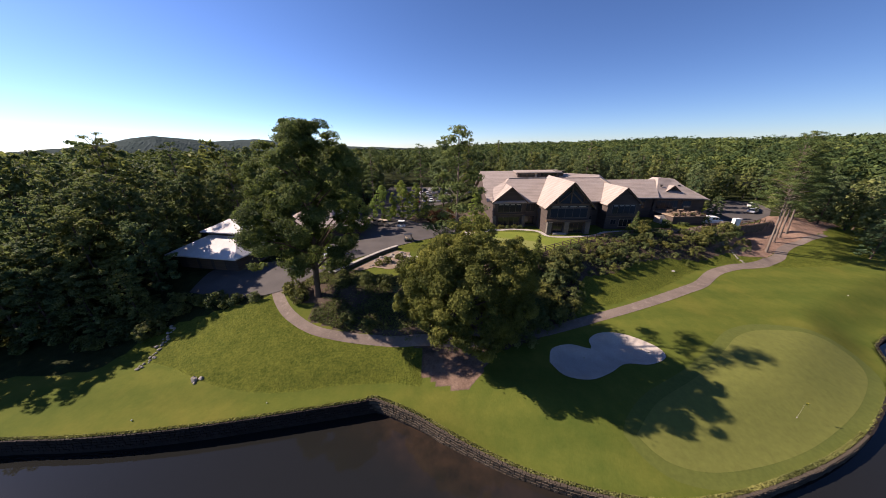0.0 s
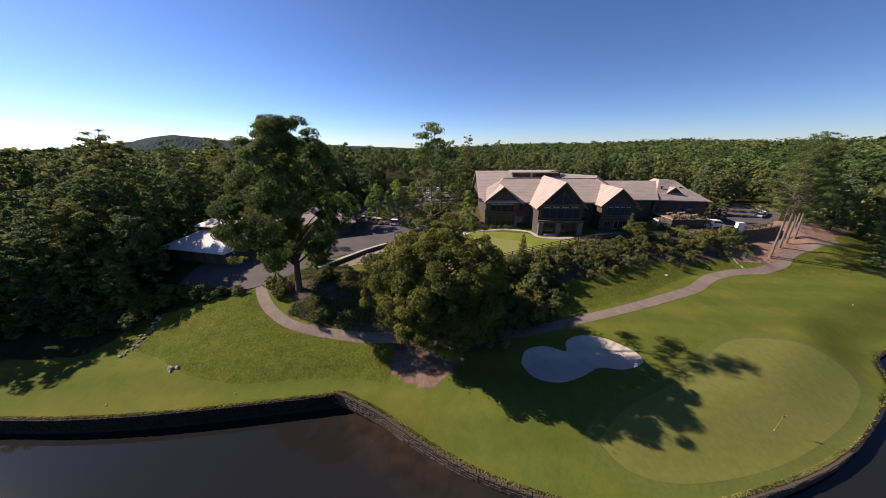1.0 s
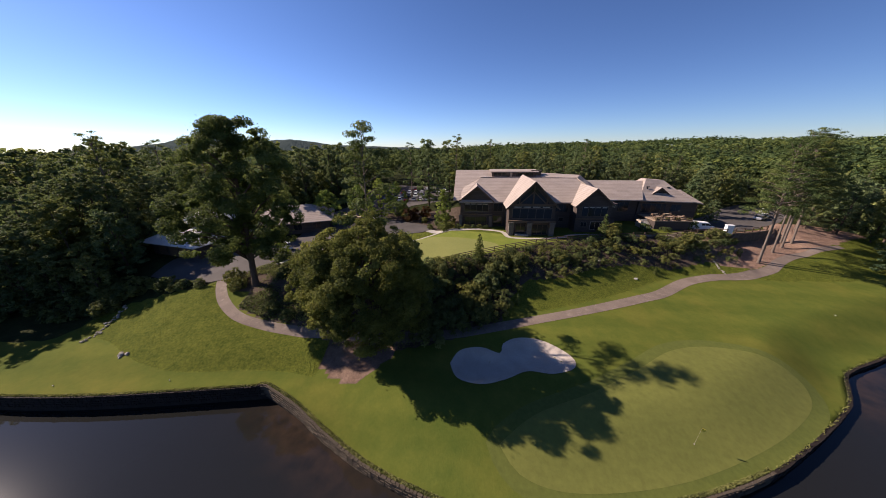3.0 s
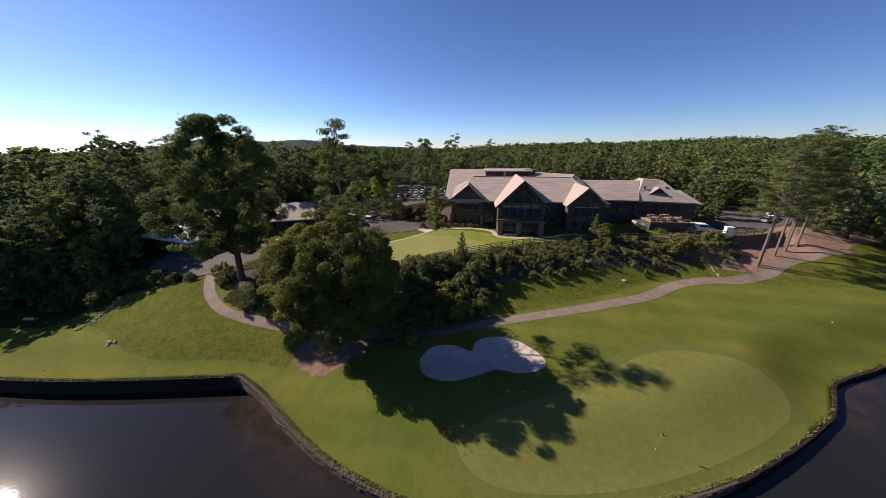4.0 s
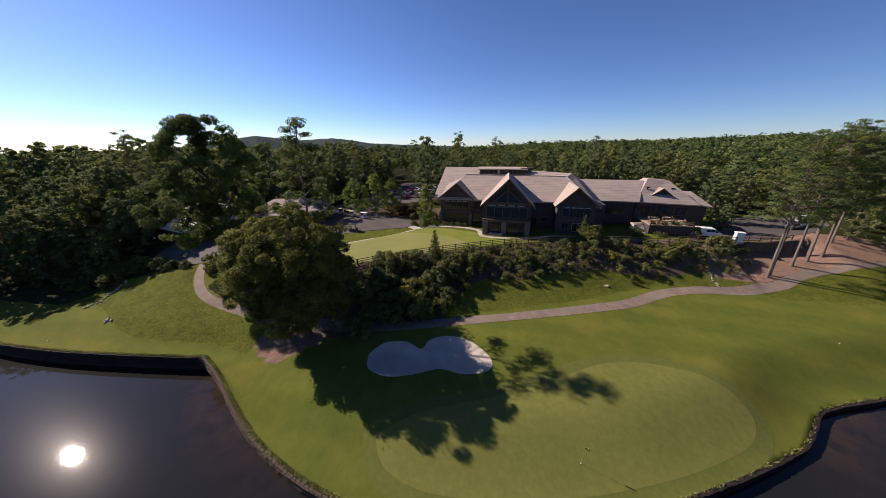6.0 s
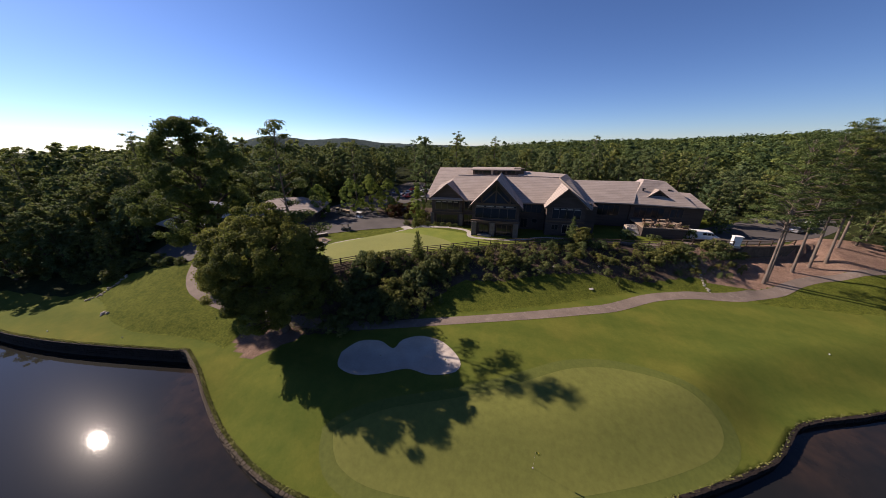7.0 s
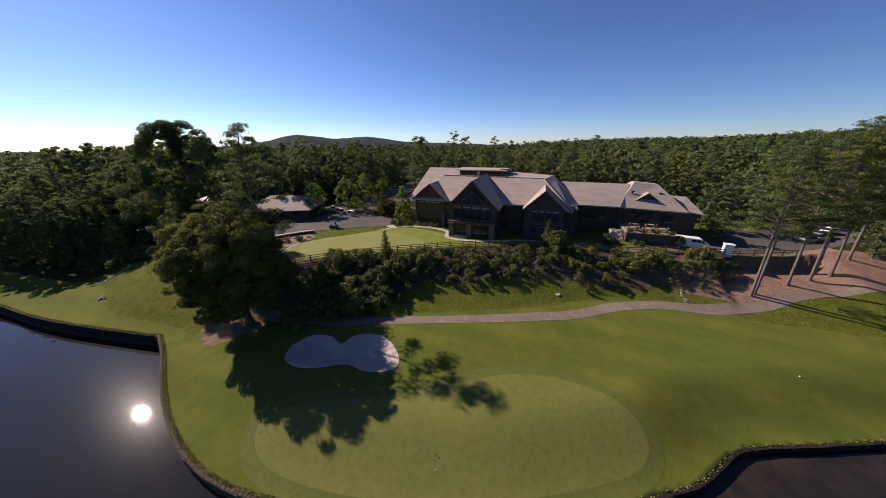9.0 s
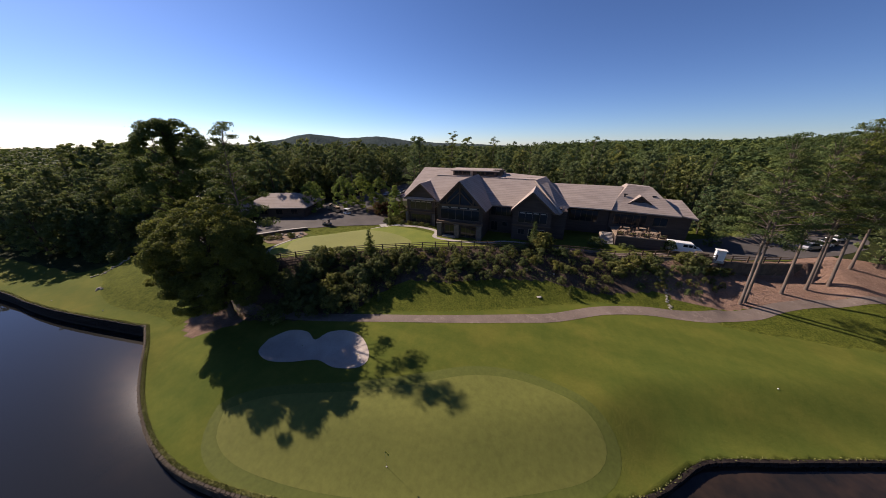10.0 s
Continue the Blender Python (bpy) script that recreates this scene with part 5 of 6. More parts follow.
def car(mat, label):
    c = thing("car", (0, 0, 0), label, "car", "parked cars")
    part("body", profile([(-2.2, 0.3), (2.2, 0.3), (2.25, 0.62), (2.0, 0.82), (1.1, 0.92), (-2.05, 0.95), (-2.25, 0.7)], 1.8, 0.06), mat, c)
    part("cabin", profile([(-1.75, 0.93), (1.15, 0.9), (0.45, 1.4), (-1.05, 1.45)], 1.66, 0.22), M_GLASS, c, "dark glass cabin")
    part("roof", profile([(-1.1, 1.42), (0.5, 1.38), (0.4, 1.46), (-1.0, 1.5)], 1.3, 0.05), mat, c)
    for x in (-1.4, 1.4):
        for y in (-0.82, 0.82):
            wheel(c, x, y, 0.32)
    for y in (-0.65, 0.65):
        part("headlight", boxes((2.16, 2.26, y - 0.18, y + 0.18, 0.58, 0.7)), M_WHITE, c)
    return c


def cart(body, roof, label):
    c = thing("golf_cart", (0, 0, 0), label, "golf cart", "golf carts")
    part("body", profile([(-1.15, 0.25), (1.15, 0.25), (1.2, 0.55), (0.85, 0.85), (0.55, 0.5), (-0.1, 0.45), (-0.15, 0.62), (-1.1, 0.66)], 1.15, 0.04), body, c)
    part("seat", boxes((-0.6, -0.1, -0.5, 0.5, 0.62, 0.78), bev=0.03), M_TAN, c)
    part("backrest", boxes((-0.68, -0.58, -0.5, 0.5, 0.8, 1.15), bev=0.03), M_TAN, c)
    part("canopy", boxes((-1.05, 0.85, -0.58, 0.58, 1.78, 1.86), bev=0.03), roof, c)
    for x, x2 in ((0.7, 0.55), (-0.95, -0.9)):
        for y in (-0.5, 0.5):
            bm = bmesh.new()
            bar(bm, (x, y, 0.6), (x2, y, 1.8), 0.04, 0.04)
            part("canopy_post", bm, M_BLACK, c)
    part("windscreen", boxes((0.66, 0.68, -0.5, 0.5, 0.85, 1.7)), M_GLASS, c)
    for x in (-0.8, 0.8):
        for y in (-0.5, 0.5):
            wheel(c, x, y, 0.22, 0.18)
    return c


def stand(ob, x, y, turn, lift=0.05):
    ob.matrix_world = pose(x, y, land_at(x, y) + lift, 0, 0, turn)


def stand_copy(ob, x, y, turn, lift=0.05):
    return copy_thing(ob, pose(x, y, land_at(x, y) + lift, 0, 0, turn))


white_cart = cart(M_WHITE, M_WHITE, "white golf cart with a flat white roof in the yard")
stand(white_cart, -12.0, 74.0, 172)
stand_copy(white_cart, -26.5, 76.5, 60)
stand_copy(white_cart, -24.0, 52.0, 150)
tan_cart = cart(M_TAN, M_TAN, "tan golf cart parked beside the planting island")
stand(tan_cart, -18.6, 76.2, 120)
for x, y, a in ((-20.2, 77.2, 118), (-16.9, 75.4, 122), (-22.4, 77.8, 115), (-25.6, 73.6, 30), (-27.2, 75.0, 35)):
    stand_copy(tan_cart, x, y, a)
dark_cart = cart(M_DARKCAR, M_BLACK, "dark golf cart standing at the kerb of the practice green")
stand(dark_cart, -8.4, 61.6, 20)
cars = [car(M_WHITE, "white car parked in the car park"), car(M_SILVER, "silver car parked in the car park"), car(M_DARKCAR, "dark car parked in the car park"),
        car(M_BLUECAR, "blue car parked in the car park"), car(M_REDCAR, "red car parked in the car park")]
LOTS = [(-22 + 2.9 * i, 108 + 0.6 * i, 95) for i in range(9)] + [(-20 + 2.9 * i, 118 + 0.6 * i, 95) for i in range(9)] + [(-16 + 2.9 * i, 129 + 0.6 * i, 95) for i in range(8)] + [(-12 + 2.9 * i, 140 + 0.6 * i, 95) for i in range(7)]
r5 = np.random.default_rng(31)
used = set()
for x, y, a in LOTS:
    k = int(r5.choice(5, p=[0.5, 0.28, 0.12, 0.05, 0.05]))
    if r5.random() < 0.12:
        continue
    if k in used:
        stand_copy(cars[k], x, y, a + r5.uniform(-4, 4))
    else:
        stand(cars[k], x, y, a)
        used.add(k)
for k in sorted(set(range(5)) - used):
    stand(cars[k], 4.0 + 2.9 * k, 122.0 + 0.6 * k, 95)
for k, x, y, a in ((0, 101.5, 84.6, 35), (2, 104.0, 87.0, 38), (1, 98.6, 82.4, 30), (0, 108.0, 91.5, 40)):
    stand_copy(cars[k], x, y, a)


def van():
    v = thing("van", (73.4, 70.2, 0), "white cargo van with dark side windows in the service yard", "van")
    part("body", profile([(-2.8, 0.35), (2.75, 0.35), (2.85, 0.8), (2.5, 1.12), (1.85, 1.25), (1.15, 2.05), (-2.7, 2.1), (-2.85, 1.2)], 2.0, 0.12), M_WHITE, v)
    for s in (-1, 1):
        for x0, x1 in ((-0.35, 0.35), (0.45, 1.05)):
            part("side_window", boxes((x0, x1, s * 0.93 - 0.03, s * 0.93 + 0.03, 1.35, 1.85)), M_GLASS, v)
        bm = bmesh.new()
        slab(bm, [(1.15, s * 0.955, 1.3), (1.75, s * 0.955, 1.3), (1.2, s * 0.93, 1.85), (1.15, s * 0.93, 1.85)], 0.02)
        part("side_window", bm, M_GLASS, v)
    bm = bmesh.new()
    slab(bm, [(1.9, -0.85, 1.29), (1.9, 0.85, 1.29), (1.24, 0.8, 2.0), (1.24, -0.8, 2.0)], 0.03)
    part("windscreen", bm, M_GLASS, v)
    part("bumper", boxes((2.72, 2.92, -0.95, 0.95, 0.35, 0.6), bev=0.03), M_BLACK, v)
    for x in (-1.75, 1.8):
        for y in (-0.86, 0.86):
            wheel(v, x, y, 0.37, 0.24)
    stand(v, 73.4, 70.2, -6)


van()
bx = thing("electrical_cabinet", (78.0, 67.9, land_at(78, 68.6) + 0.02), "tall pale metal cabinet at the edge of the yard", "cabinet", turn=-10)
part("body", boxes((-0.65, 0.65, -0.5, 0.5, 0.1, 2.0), bev=0.04), M_WHITE, bx)
part("plinth", boxes((-0.75, 0.75, -0.6, 0.6, -0.3, 0.1)), M_KERB, bx)
part("lid", boxes((-0.75, 0.75, -0.6, 0.6, 2.0, 2.12), bev=0.03), M_WHITE, bx)
gn = thing("utility_box", (75.6, 68.3, land_at(75.6, 68.8) + 0.02), "grey-green utility box beside the tall cabinet", "utility box", turn=-6)
part("body", boxes((-0.9, 0.9, -0.6, 0.6, 0, 1.1), bev=0.05), M_STONE, gn)
part("vent", boxes((-0.6, 0.3, -0.63, -0.59, 0.2, 0.8)), M_BLACK, gn)


# ------------------------------------------------------------------ fences, walls, kerbs
def split_rail_fence():
    line = spline([(1.0, 37.0), (7.6, 41.0), (14, 45.8), (21, 50.0), (31, 55.4), (40, 58.6), (47, 60.0), (54, 61.2), (61, 62.0), (67.5, 65.0), (71.8, 66.8), (76, 67.2), (80, 68.2), (85, 69.6), (90, 71.4)], 0.5)
    run = np.concatenate([[0], np.cumsum(np.linalg.norm(np.diff(line, axis=0), axis=1))])
    f = thing("rail_fence", (0, 0, 0), "weathered three-rail timber fence along the top of the slope", "fence")
    n = int(run[-1] / 2.6)
    P = []
    for i in range(n + 1):
        s = run[-1] * i / n
        x, y = np.interp(s, run, line[:, 0]), np.interp(s, run, line[:, 1])
        P.append((x, y, land_at(x, y)))
    for i, (x, y, z) in enumerate(P):
        part("post", boxes((x - 0.08, x + 0.08, y - 0.08, y + 0.08, z - 0.3, z + 1.2)), M_TIMBER, f)
        if i:
            for h in (0.35, 0.72, 1.08):
                bm = bmesh.new()
                a = P[i - 1]
                bar(bm, (a[0], a[1], a[2] + h), (x, y, z + h), 0.07, 0.11)
                part("rail", bm, M_TIMBER, f)


split_rail_fence()


def strip_wall(name, line, w, h, mat, label, category, deep=2.2, kind=""):
    L = spline(line, 0.7)
    d = np.gradient(L, axis=0)
    d /= np.linalg.norm(d, axis=1)[:, None]
    nrm = np.stack([-d[:, 1], d[:, 0]], 1)
    v, f = [], []
    for i in range(len(L)):
        z = max(land_at(*L[i]), land_at(*(L[i] + nrm[i] * w)), land_at(*(L[i] - nrm[i] * w)))
        for o, zz in ((-w / 2, z + h - deep), (-w / 2, z + h), (w / 2, z + h), (w / 2, z + h - deep)):
            x, y = L[i] + nrm[i] * o
            v.append((x, y, zz))
    n = len(L)
    for i in range(n - 1):
        for k in range(3):
            f.append((i * 4 + k, i * 4 + k + 1, (i + 1) * 4 + k + 1, (i + 1) * 4 + k))
    f += [(i * 4 + 3, i * 4, (i + 1) * 4, (i + 1) * 4 + 3) for i in range(n - 1)]
    f += [(0, 3, 2, 1), ((n - 1) * 4, (n - 1) * 4 + 1, (n - 1) * 4 + 2, (n - 1) * 4 + 3)]
    return tagged(mesh_object(name, v, f, mat), label, category, kind=kind)


strip_wall("retaining_wall", [(57.4, 61.6), (61.2, 61.4), (67.5, 64.2), (71.8, 66.2), (76, 66.6), (80, 67.6), (85, 69.0), (91, 71.2)], 0.45, 0.12, M_STONE, "dark stone retaining wall below the service yard", "retaining wall", kind="structure")
strip_wall("kerb_lawn", [(-0.5, 38.2), (-3.2, 41.5), (-5.2, 45.5), (-6.0, 49.5), (-4.6, 53.0), (-1.0, 56.6), (4, 60.0), (9.5, 62.8)], 0.5, 0.06, M_KERB, "pale concrete kerb round the practice green lawn", "kerb", kind="structure")
WALLRUN = [(-19.8, 43.6), (-17.8, 47.0), (-15.6, 50.5), (-13.2, 53.8), (-10.4, 56.8)]
low_wall = strip_wall("stone_bench_wall", WALLRUN, 0.55, 0.62, M_STONE, "low curved stone wall with a pale cap by the yard", "low wall")
wall_cap = strip_wall("cap", WALLRUN, 0.75, 0.74, M_KERB, "", "", 0.115)
wall_cap.parent = low_wall
ribbon("walkway", [(3.2, 70.0), (8.0, 66.2), (12.5, 64.6), (18, 65.2), (23.6, 63.4), (25, 59.3), (30, 58.6), (36, 59.6), (40, 62.0), (48, 62.8)], [2.4, 1.5, 1.0, 0.9, 0.9], M_KERB, 0.06, "pale concrete walk along the front of the clubhouse", "walkway")
ribbon("terrace_walk", [(49.5, 62.0), (56.5, 62.4), (61.5, 63.0), (66.0, 65.4), (70.5, 67.2)], [1.2, 1.5, 1.5, 1.3], M_PATH, 0.06, "pinkish walk along the top of the slope to the terrace", "walkway")
GRAVEL = np.array([(-17.4, 45.6), (-14.6, 50.4), (-10.8, 55.4), (-7.2, 54.0), (-6.9, 49.5), (-7.6, 46.4), (-10.5, 45.6), (-13.4, 46.6), (-15.6, 45.0)])
drape("gravel_bed", GRAVEL, M_GRAVEL, 0.06, 1.5, "pale gravel and boulder bed below the practice green", "gravel bed")


def boulder_mesh(seed):
    r = random.Random(seed)
    bm = bmesh.new()
    bmesh.ops.create_icosphere(bm, subdivisions=2, radius=0.5)
    for v in bm.verts:
        n = noise.noise(v.co * 2.3 + Vector((seed * 3.1, 0, 0)))
        v.co *= 1 + 0.45 * n
        v.co.z *= 0.62
    me = bpy.data.meshes.new("boulder")
    bm.to_mesh(me)
    bm.free()
    me.materials.append(M_ROCK)
    return me


ROCKS = [boulder_mesh(i) for i in range(5)]


def rock(x, y, s, label, group, turn=0.0, sink=0.12):
    ob = new("boulder", ROCKS[int(abs(x * 7 + y * 3)) % 5])
    ob.matrix_world = pose(x, y, land_at(x, y) + s * (0.3 - sink), 0, 0, turn) @ Matrix.Diagonal((s, s * 0.8, s, 1))
    return tagged(ob, label, "boulder", group)


r6 = np.random.default_rng(41)
for i in range(26):
    t = r6.random()
    rock(-15.0 + 7.6 * t + r6.uniform(-1, 1), 46.4 + 6.4 * math.sin(2.0 * t) + r6.uniform(-1.4, 1.4), r6.uniform(0.35, 0.95), "pale boulder in the gravel bed", "boulders in the gravel bed", r6.uniform(0, 360))
FALL = spline([(67.6, 62.4), (67.5, 60.8), (67.7, 58.9), (68.0, 56.8), (68.0, 54.6)], 0.35)
for i, (x, y) in enumerate(FALL):
    w = 0.9 if i < 9 else 0.45
    for k in range(2):
        rock(x + r6.uniform(-w, w) * 0.7, y + r6.uniform(-0.2, 0.2), r6.uniform(0.3, 0.7) * (0.95 if i < 9 else 0.7), "pale tumbled stone in the rock cascade", "stones of the cascade", r6.uniform(0, 360), 0.25)
for i, (x, y) in enumerate(spline([(-40.2, 27.0), (-40.3, 28.6), (-40.7, 31.0), (-41.4, 33.8)], 0.42)):
    for k in range(2):
        rock(x + r6.uniform(-0.5, 0.5), y + r6.uniform(-0.2, 0.2), r6.uniform(0.25, 0.5), "small grey stone of a drain line", "stones of the drain line", r6.uniform(0, 360))
for x, y, s in ((-31.0, 24.9, 0.75), (-30.3, 25.1, 0.6), (-30.7, 24.5, 0.4), (-31.5, 25.2, 0.5)):
    rock(x, y, s, "grey stone at the drain outlet in the grass", "drain outlet stones", x * 60)
for x, y, s in ((39.4, 50.8, 1.1), (42.0, 52.4, 0.7), (36.2, 49.4, 0.6), (45.6, 54.2, 0.7), (-21.0, 44.6, 1.1), (50.2, 55.0, 0.5)):
    rock(x, y, s, "pale boulder among the shrubs", "boulders on the slope", x * 30)

# ------------------------------------------------------------------ small things on the course
fl = thing("flagstick", (37.3, 19.6, land_at(37.3, 19.6)), "thin white flagstick with a small yellow flag on the green", "flagstick")
bm = bmesh.new()
bmesh.ops.create_cone(bm, cap_ends=True, segments=8, radius1=0.007, radius2=0.005, depth=2.0, matrix=Matrix.Translation((0, 0, 1.1)))
part("pole", bm, paint("pole_paint", (0.3, 0.29, 0.2), 0.6), fl)
fv = [(0.02 + 0.4 * u, 0.05 * math.sin(u * 6), 1.85 + 0.3 * w - 0.08 * u) for u in np.linspace(0, 1, 7) for w in (0, 1)]
fme = mesh_object("flag", fv, [(2 * i, 2 * i + 2, 2 * i + 3, 2 * i + 1) for i in range(6)], paint("flag_cloth", (0.5, 0.42, 0.06), 0.8))
fme.parent = fl
sm = fme.modifiers.new("thickness", "SOLIDIFY")
sm.thickness = 0.01
cup = thing("cup", (37.3, 19.6, land_at(37.3, 19.6) + 0.035), "white rimmed hole in the green", "cup")
bm = bmesh.new()
bmesh.ops.create_cone(bm, cap_ends=True, segments=16, radius1=0.06, radius2=0.06, depth=0.02)
part("rim", bm, M_KERB, cup)
for x, y in ((74.2, 41.9), (-33.4, 19.9), (-20.2, 21.8)):
    b = thing("tee_marker", (x, y, land_at(x, y) + 0.03), "small white marker ball on the grass", "marker", "white markers")
    bm = bmesh.new()
    bmesh.ops.create_uvsphere(bm, u_segments=12, v_segments=8, radius=0.07, matrix=Matrix.Translation((0, 0, 0.06)))
    part("ball", bm, M_WHITE, b)
    bm = bmesh.new()
    bmesh.ops.create_cone(bm, cap_ends=True, segments=8, radius1=0.03, radius2=0.01, depth=0.2, matrix=Matrix.Translation((0, 0, -0.05)))
    part("spike", bm, M_BLACK, b)
vc = thing("valve_cover", (48.2, 50.0, land_at(48.2, 50.0) + 0.02), "flat pale irrigation valve cover in the rough", "valve cover")
bm = bmesh.new()
bmesh.ops.create_cone(bm, cap_ends=True, segments=16, radius1=0.42, radius2=0.38, depth=0.1)
part("lid", bm, M_KERB, vc)

# ------------------------------------------------------------------ planting near the clubhouse
for x, y, s in ((11.0, 66.0, 1.5), (13.0, 65.6, 1.0), (15.0, 66.0, 0.9), (16.6, 66.0, 0.85), (18.4, 66.0, 0.9), (20.0, 66.0, 0.8), (10.0, 68.4, 1.7), (9.0, 67.0, 1.3), (46.2, 61.8, 1.3), (57.2, 65.6, 1.6), (58.6, 66.4, 1.3),
                (62.6, 66.8, 0.9), (63.8, 66.8, 0.8), (70.6, 69.2, 1.9), (70.2, 71.0, 1.6), (46.8, 62.4, 1.6), (48.6, 62.6, 1.3)):
    ob = new("shrub", SHRUBS[int(x) % 5])
    ob.matrix_world = pose(x, y, land_at(x, y) - 0.1, 0, 0, x * 40) @ Matrix.Diagonal((s, s, s, 1))
    tagged(ob, "clipped shrub against the clubhouse wall", "shrub", "shrubs by the clubhouse")

SAPLINGS = [(71.5, 60.0), (73.9, 61.0), (75.7, 61.2), (77.4, 62.8), (70.8, 57.9), (72.5, 58.2), (72.4, 59.7), (69.9, 59.0), (76.2, 63.4)]
for i, (x, y) in enumerate(SAPLINGS):
    ob = new("shrub", SHRUBS[i % 5])
    ob.matrix_world = pose(x, y, land_at(x, y) - 0.1, 0, 0, x * 40) @ Matrix.Diagonal((0.55, 0.55, 0.95, 1))
    tagged(ob, "small upright shrub planted in brown mulch", "shrub", "young shrubs in the mulch")
HEDGE = [(70.1, 61.7), (71.2, 62.1), (72.3, 62.3), (73.4, 62.7), (76.3, 66.1), (77.4, 66.5), (78.5, 66.8), (79.6, 67.2)]
for i, (x, y) in enumerate(HEDGE):
    ob = new("shrub", SHRUBS[(i + 2) % 5])
    ob.matrix_world = pose(x, y, land_at(x, y) - 0.1, 0, 0, x * 60) @ Matrix.Diagonal((1.25, 1.1, 1.25, 1))
    tagged(ob, "dense green shrub below the retaining wall", "shrub", "shrubs below the retaining wall")


def conifer(seed, h, rad):
    r = np.random.default_rng(seed)
    c, q = [], []
    for i in range(16):
        t = (i + 0.5) / 16
        a = i * 2.4
        k = rad * (1 - t) * 0.6
        c.append((k * math.cos(a), k * math.sin(a), h * (0.08 + 0.9 * t)))
        s = rad * (0.25 + 0.45 * (1 - t))
        q.append((s, s, s * 0.7))
    c, q = np.array(c), np.array(q)
    return wood_mesh("trunk", r, h * 0.95, 0.08, c, M_BARK, limbs=4), quads_mesh("crown", leaves(r, c, q, 1300, 0.13, shell=0.3, lift=0.4, slim=0.35), M_NEEDLE)


CON = conifer(50, 4.2, 1.0)
for x, y, s in ((17.6, 45.8, 1.35), (45.8, 60.6, 1.35), (9.8, 65.2, 1.0), (23.8, 38.8, 0.5), (53.0, 52.2, 0.45)):
    plant("conifer", x, y, CON, "small dense conifer standing above the shrubs", x * 20, s, "conifers")
BIGBUSH = broadleaf(95, 3.4, 2.3, 1300, 0.2, M_SHRUB, 0.1, 18, 0.08, 0.6, 0.95, 0.36)
for x, y, s in ((15.6, 37.4, 1.0), (18.6, 40.4, 0.95), (13.4, 34.8, 1.0), (17.2, 35.6, 1.0), (20.6, 43.6, 0.9), (47.8, 60.9, 1.0), (25.0, 47.0, 0.8), (33.5, 50.5, 0.75), (63.0, 60.2, 0.8), (66.0, 61.0, 0.75),
                (60.4, 58.6, 0.7), (72.0, 64.6, 0.7), (74.6, 65.2, 0.7), (-6.0, 35.0, 0.9), (-3.0, 33.0, 0.9), (-22.8, 36.6, 0.6), (-24.6, 38.2, 0.75),
                (-16.6, 40.0, 0.5), (-13.0, 40.6, 0.55), (-9.8, 39.8, 0.6), (-6.4, 40.6, 0.6), (-18.0, 42.8, 0.45), (-11.2, 48.8, 0.42), (-9.0, 50.6, 0.4), (-12.6, 47.6, 0.36), (-20.8, 45.2, 0.6), (-21.8, 47.4, 0.7), (-4.4, 38.0, 0.6),
                (-10.8, 31.4, 0.5), (-14.2, 32.6, 0.5), (11.0, 33.2, 0.8), (8.0, 34.6, 1.0), (10.6, 37.6, 0.9), (-1.0, 34.6, 1.0), (3.0, 35.6, 0.9)):
    plant("bush", x, y, BIGBUSH, "loose green bush on the bank", x * 33, s, "bushes on the bank")


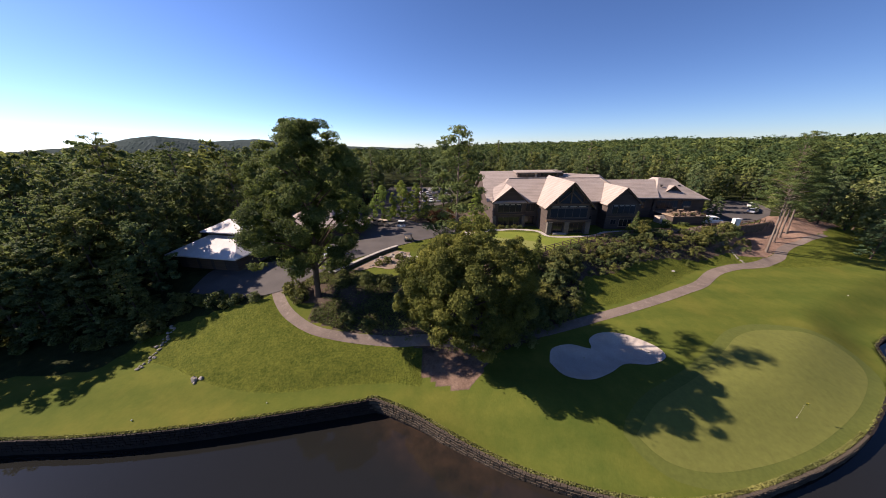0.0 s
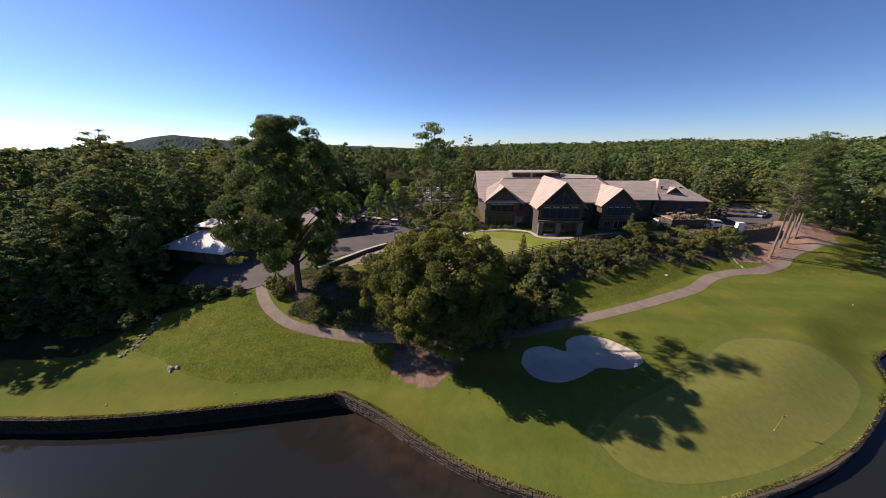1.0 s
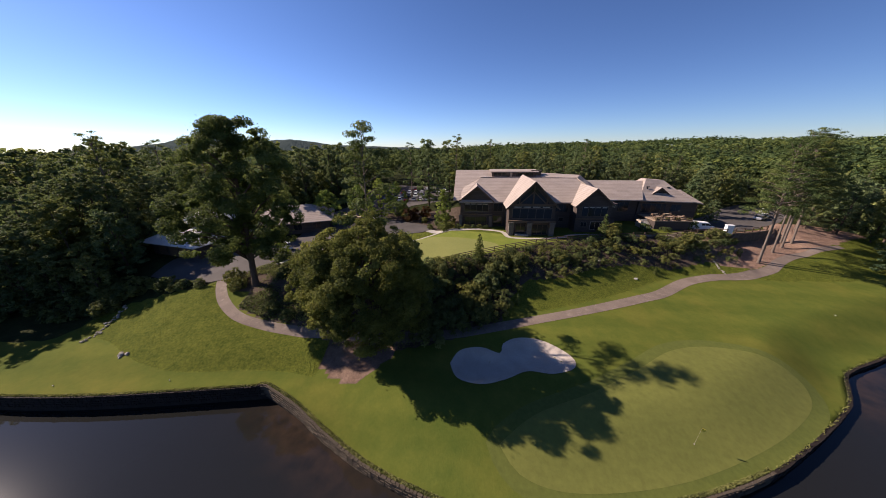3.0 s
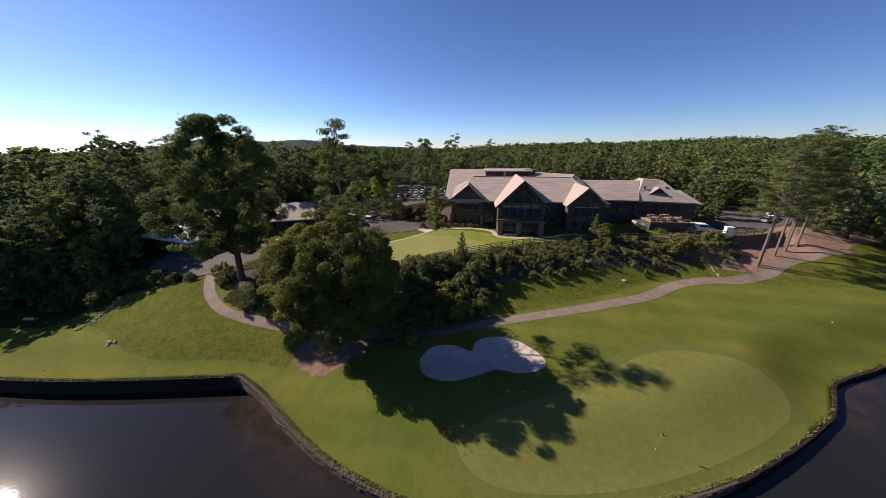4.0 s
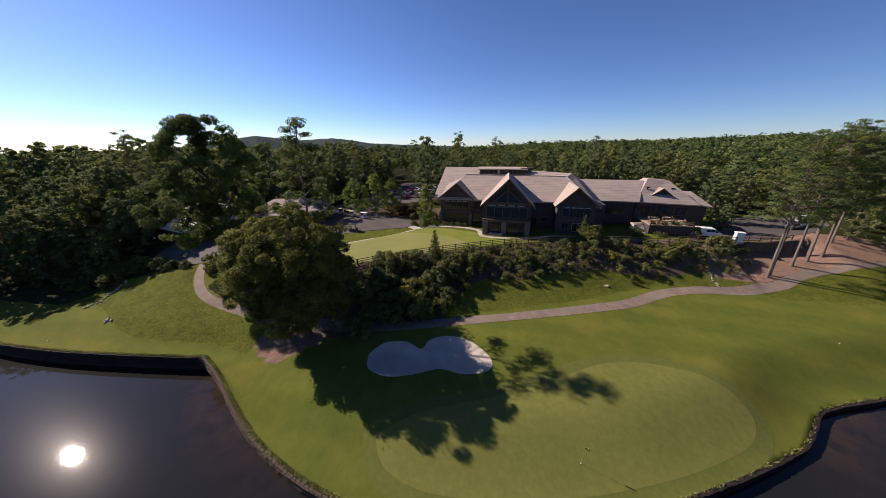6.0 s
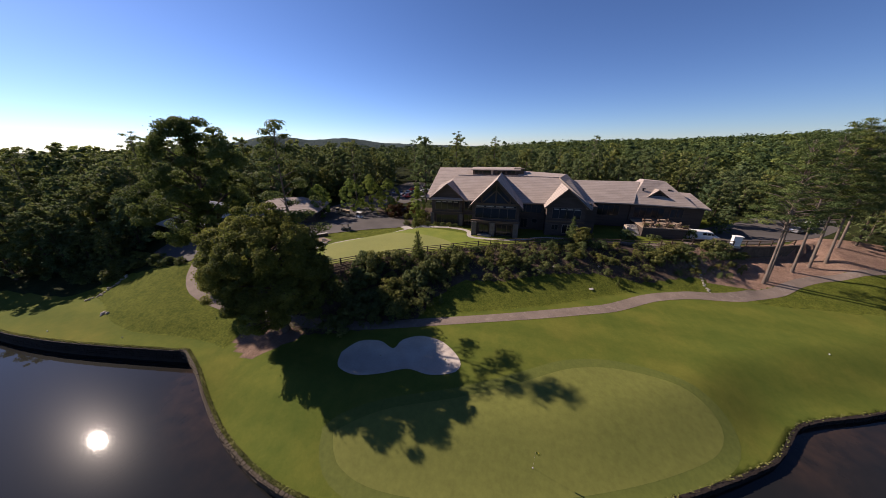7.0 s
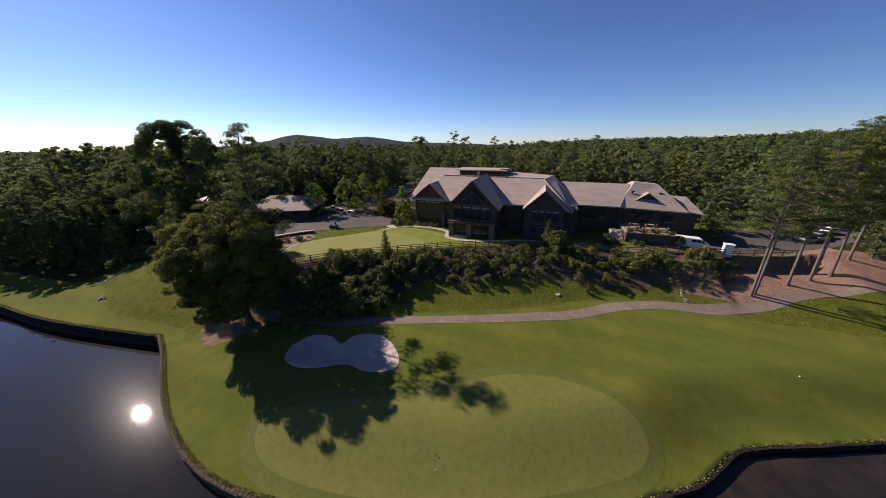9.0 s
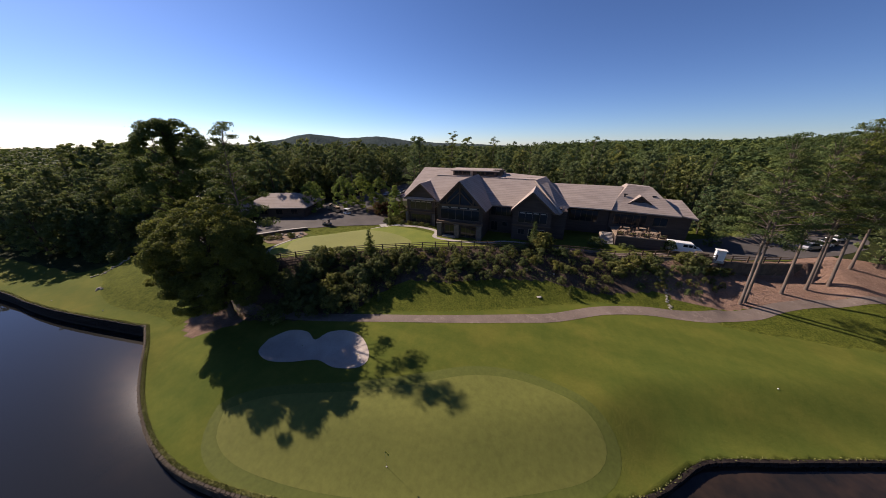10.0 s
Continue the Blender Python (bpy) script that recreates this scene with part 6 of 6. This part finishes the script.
# ------------------------------------------------------------------ terrace furniture and planters
def terrace_table(x, y):
    t = thing("patio_table", (x, y, 8.1), "round brown patio table on the terrace", "table", "terrace tables")
    bm = bmesh.new()
    bmesh.ops.create_cone(bm, cap_ends=True, segments=20, radius1=0.6, radius2=0.6, depth=0.05, matrix=Matrix.Translation((0, 0, 0.73)))
    part("tabletop", bm, M_DECK, t)
    bm = bmesh.new()
    bmesh.ops.create_cone(bm, cap_ends=True, segments=10, radius1=0.05, radius2=0.05, depth=0.7, matrix=Matrix.Translation((0, 0, 0.36)))
    part("pedestal", bm, M_BLACK, t)
    part("foot", boxes((-0.3, 0.3, -0.04, 0.04, 0, 0.04), (-0.04, 0.04, -0.3, 0.3, 0, 0.04)), M_BLACK, t)
    for k in range(4):
        a = k * math.pi / 2 + 0.4
        cx, cy = x + 0.95 * math.cos(a), y + 0.95 * math.sin(a)
        c = thing("patio_chair", (cx, cy, 8.1), "brown slatted patio chair at a round table", "chair", "terrace chairs", turn=math.degrees(a) + 90)
        part("seat", boxes((-0.24, 0.24, -0.24, 0.24, 0.42, 0.47)), M_TIMBER, c)
        part("backrest", boxes((-0.24, 0.24, -0.28, -0.23, 0.5, 0.92)), M_TIMBER, c)
        for lx in (-0.21, 0.21):
            for ly in (-0.21, 0.21):
                part("leg", boxes((lx - 0.02, lx + 0.02, ly - 0.02, ly + 0.02, 0, 0.42)), M_TIMBER, c)


for x, y in ((62.8, 70.0), (65.4, 69.8), (68.0, 70.2), (63.8, 72.8), (66.8, 73.0)):
    terrace_table(x, y)
for x in (62.0, 64.2, 66.6, 69.2):
    p = thing("planter", (x, 68.75, 8.1), "wooden planter with trailing plants on the terrace edge", "planter", "terrace planters")
    part("trough", boxes((-0.5, 0.5, -0.2, 0.2, 0, 0.4), bev=0.02), M_TIMBER, p)
    r7 = np.random.default_rng(int(x * 10))
    o = new("plants", quads_mesh("plants", leaves(r7, [(0, 0, 0.5)], [(0.6, 0.3, 0.3)], 160, 0.09), M_SHRUB))
    o.parent = p

for i, (x, y, sc) in enumerate(((-43, 37.2, 0.8), (-39.6, 37.4, 0.6), (-36.4, 37.0, 0.7), (-33.4, 36.9, 0.5), (-30.6, 37.2, 0.45), (-46, 36.0, 0.8), (-41.4, 35.8, 0.5), (-34.8, 36.2, 0.4))):
    plant("bush", x, y, BIGBUSH, "dark undergrowth bush at the shaded edge of the yard", i * 53, sc, "undergrowth bushes")
for i, (x, y, sc) in enumerate(((5.2, 70.2, 0.45), (8.4, 69.0, 0.5), (10.6, 71.6, 0.7), (7.2, 74.4, 0.6), (2.6, 76.8, 0.5), (-3.4, 80.0, 0.6), (6.4, 80.0, 0.6), (1.2, 86.0, 0.6), (-7.4, 84.4, 0.6))):
    plant("bush", x, y, BIGBUSH, "rounded green bush in the island behind the yard", i * 41, sc, "bushes in the car park island")

UNDER = np.random.default_rng(61)
for k in range(46):
    x, y = UNDER.uniform(-66, -43), UNDER.uniform(30, 39)
    if y < 30.5 + 0.12 * (x + 52) or (x > -47 and y > 36.5):
        continue
    plant("bush", x, y, BIGBUSH, "dark undergrowth bush at the edge of the woods", k * 47, UNDER.uniform(0.4, 0.8), "undergrowth bushes")
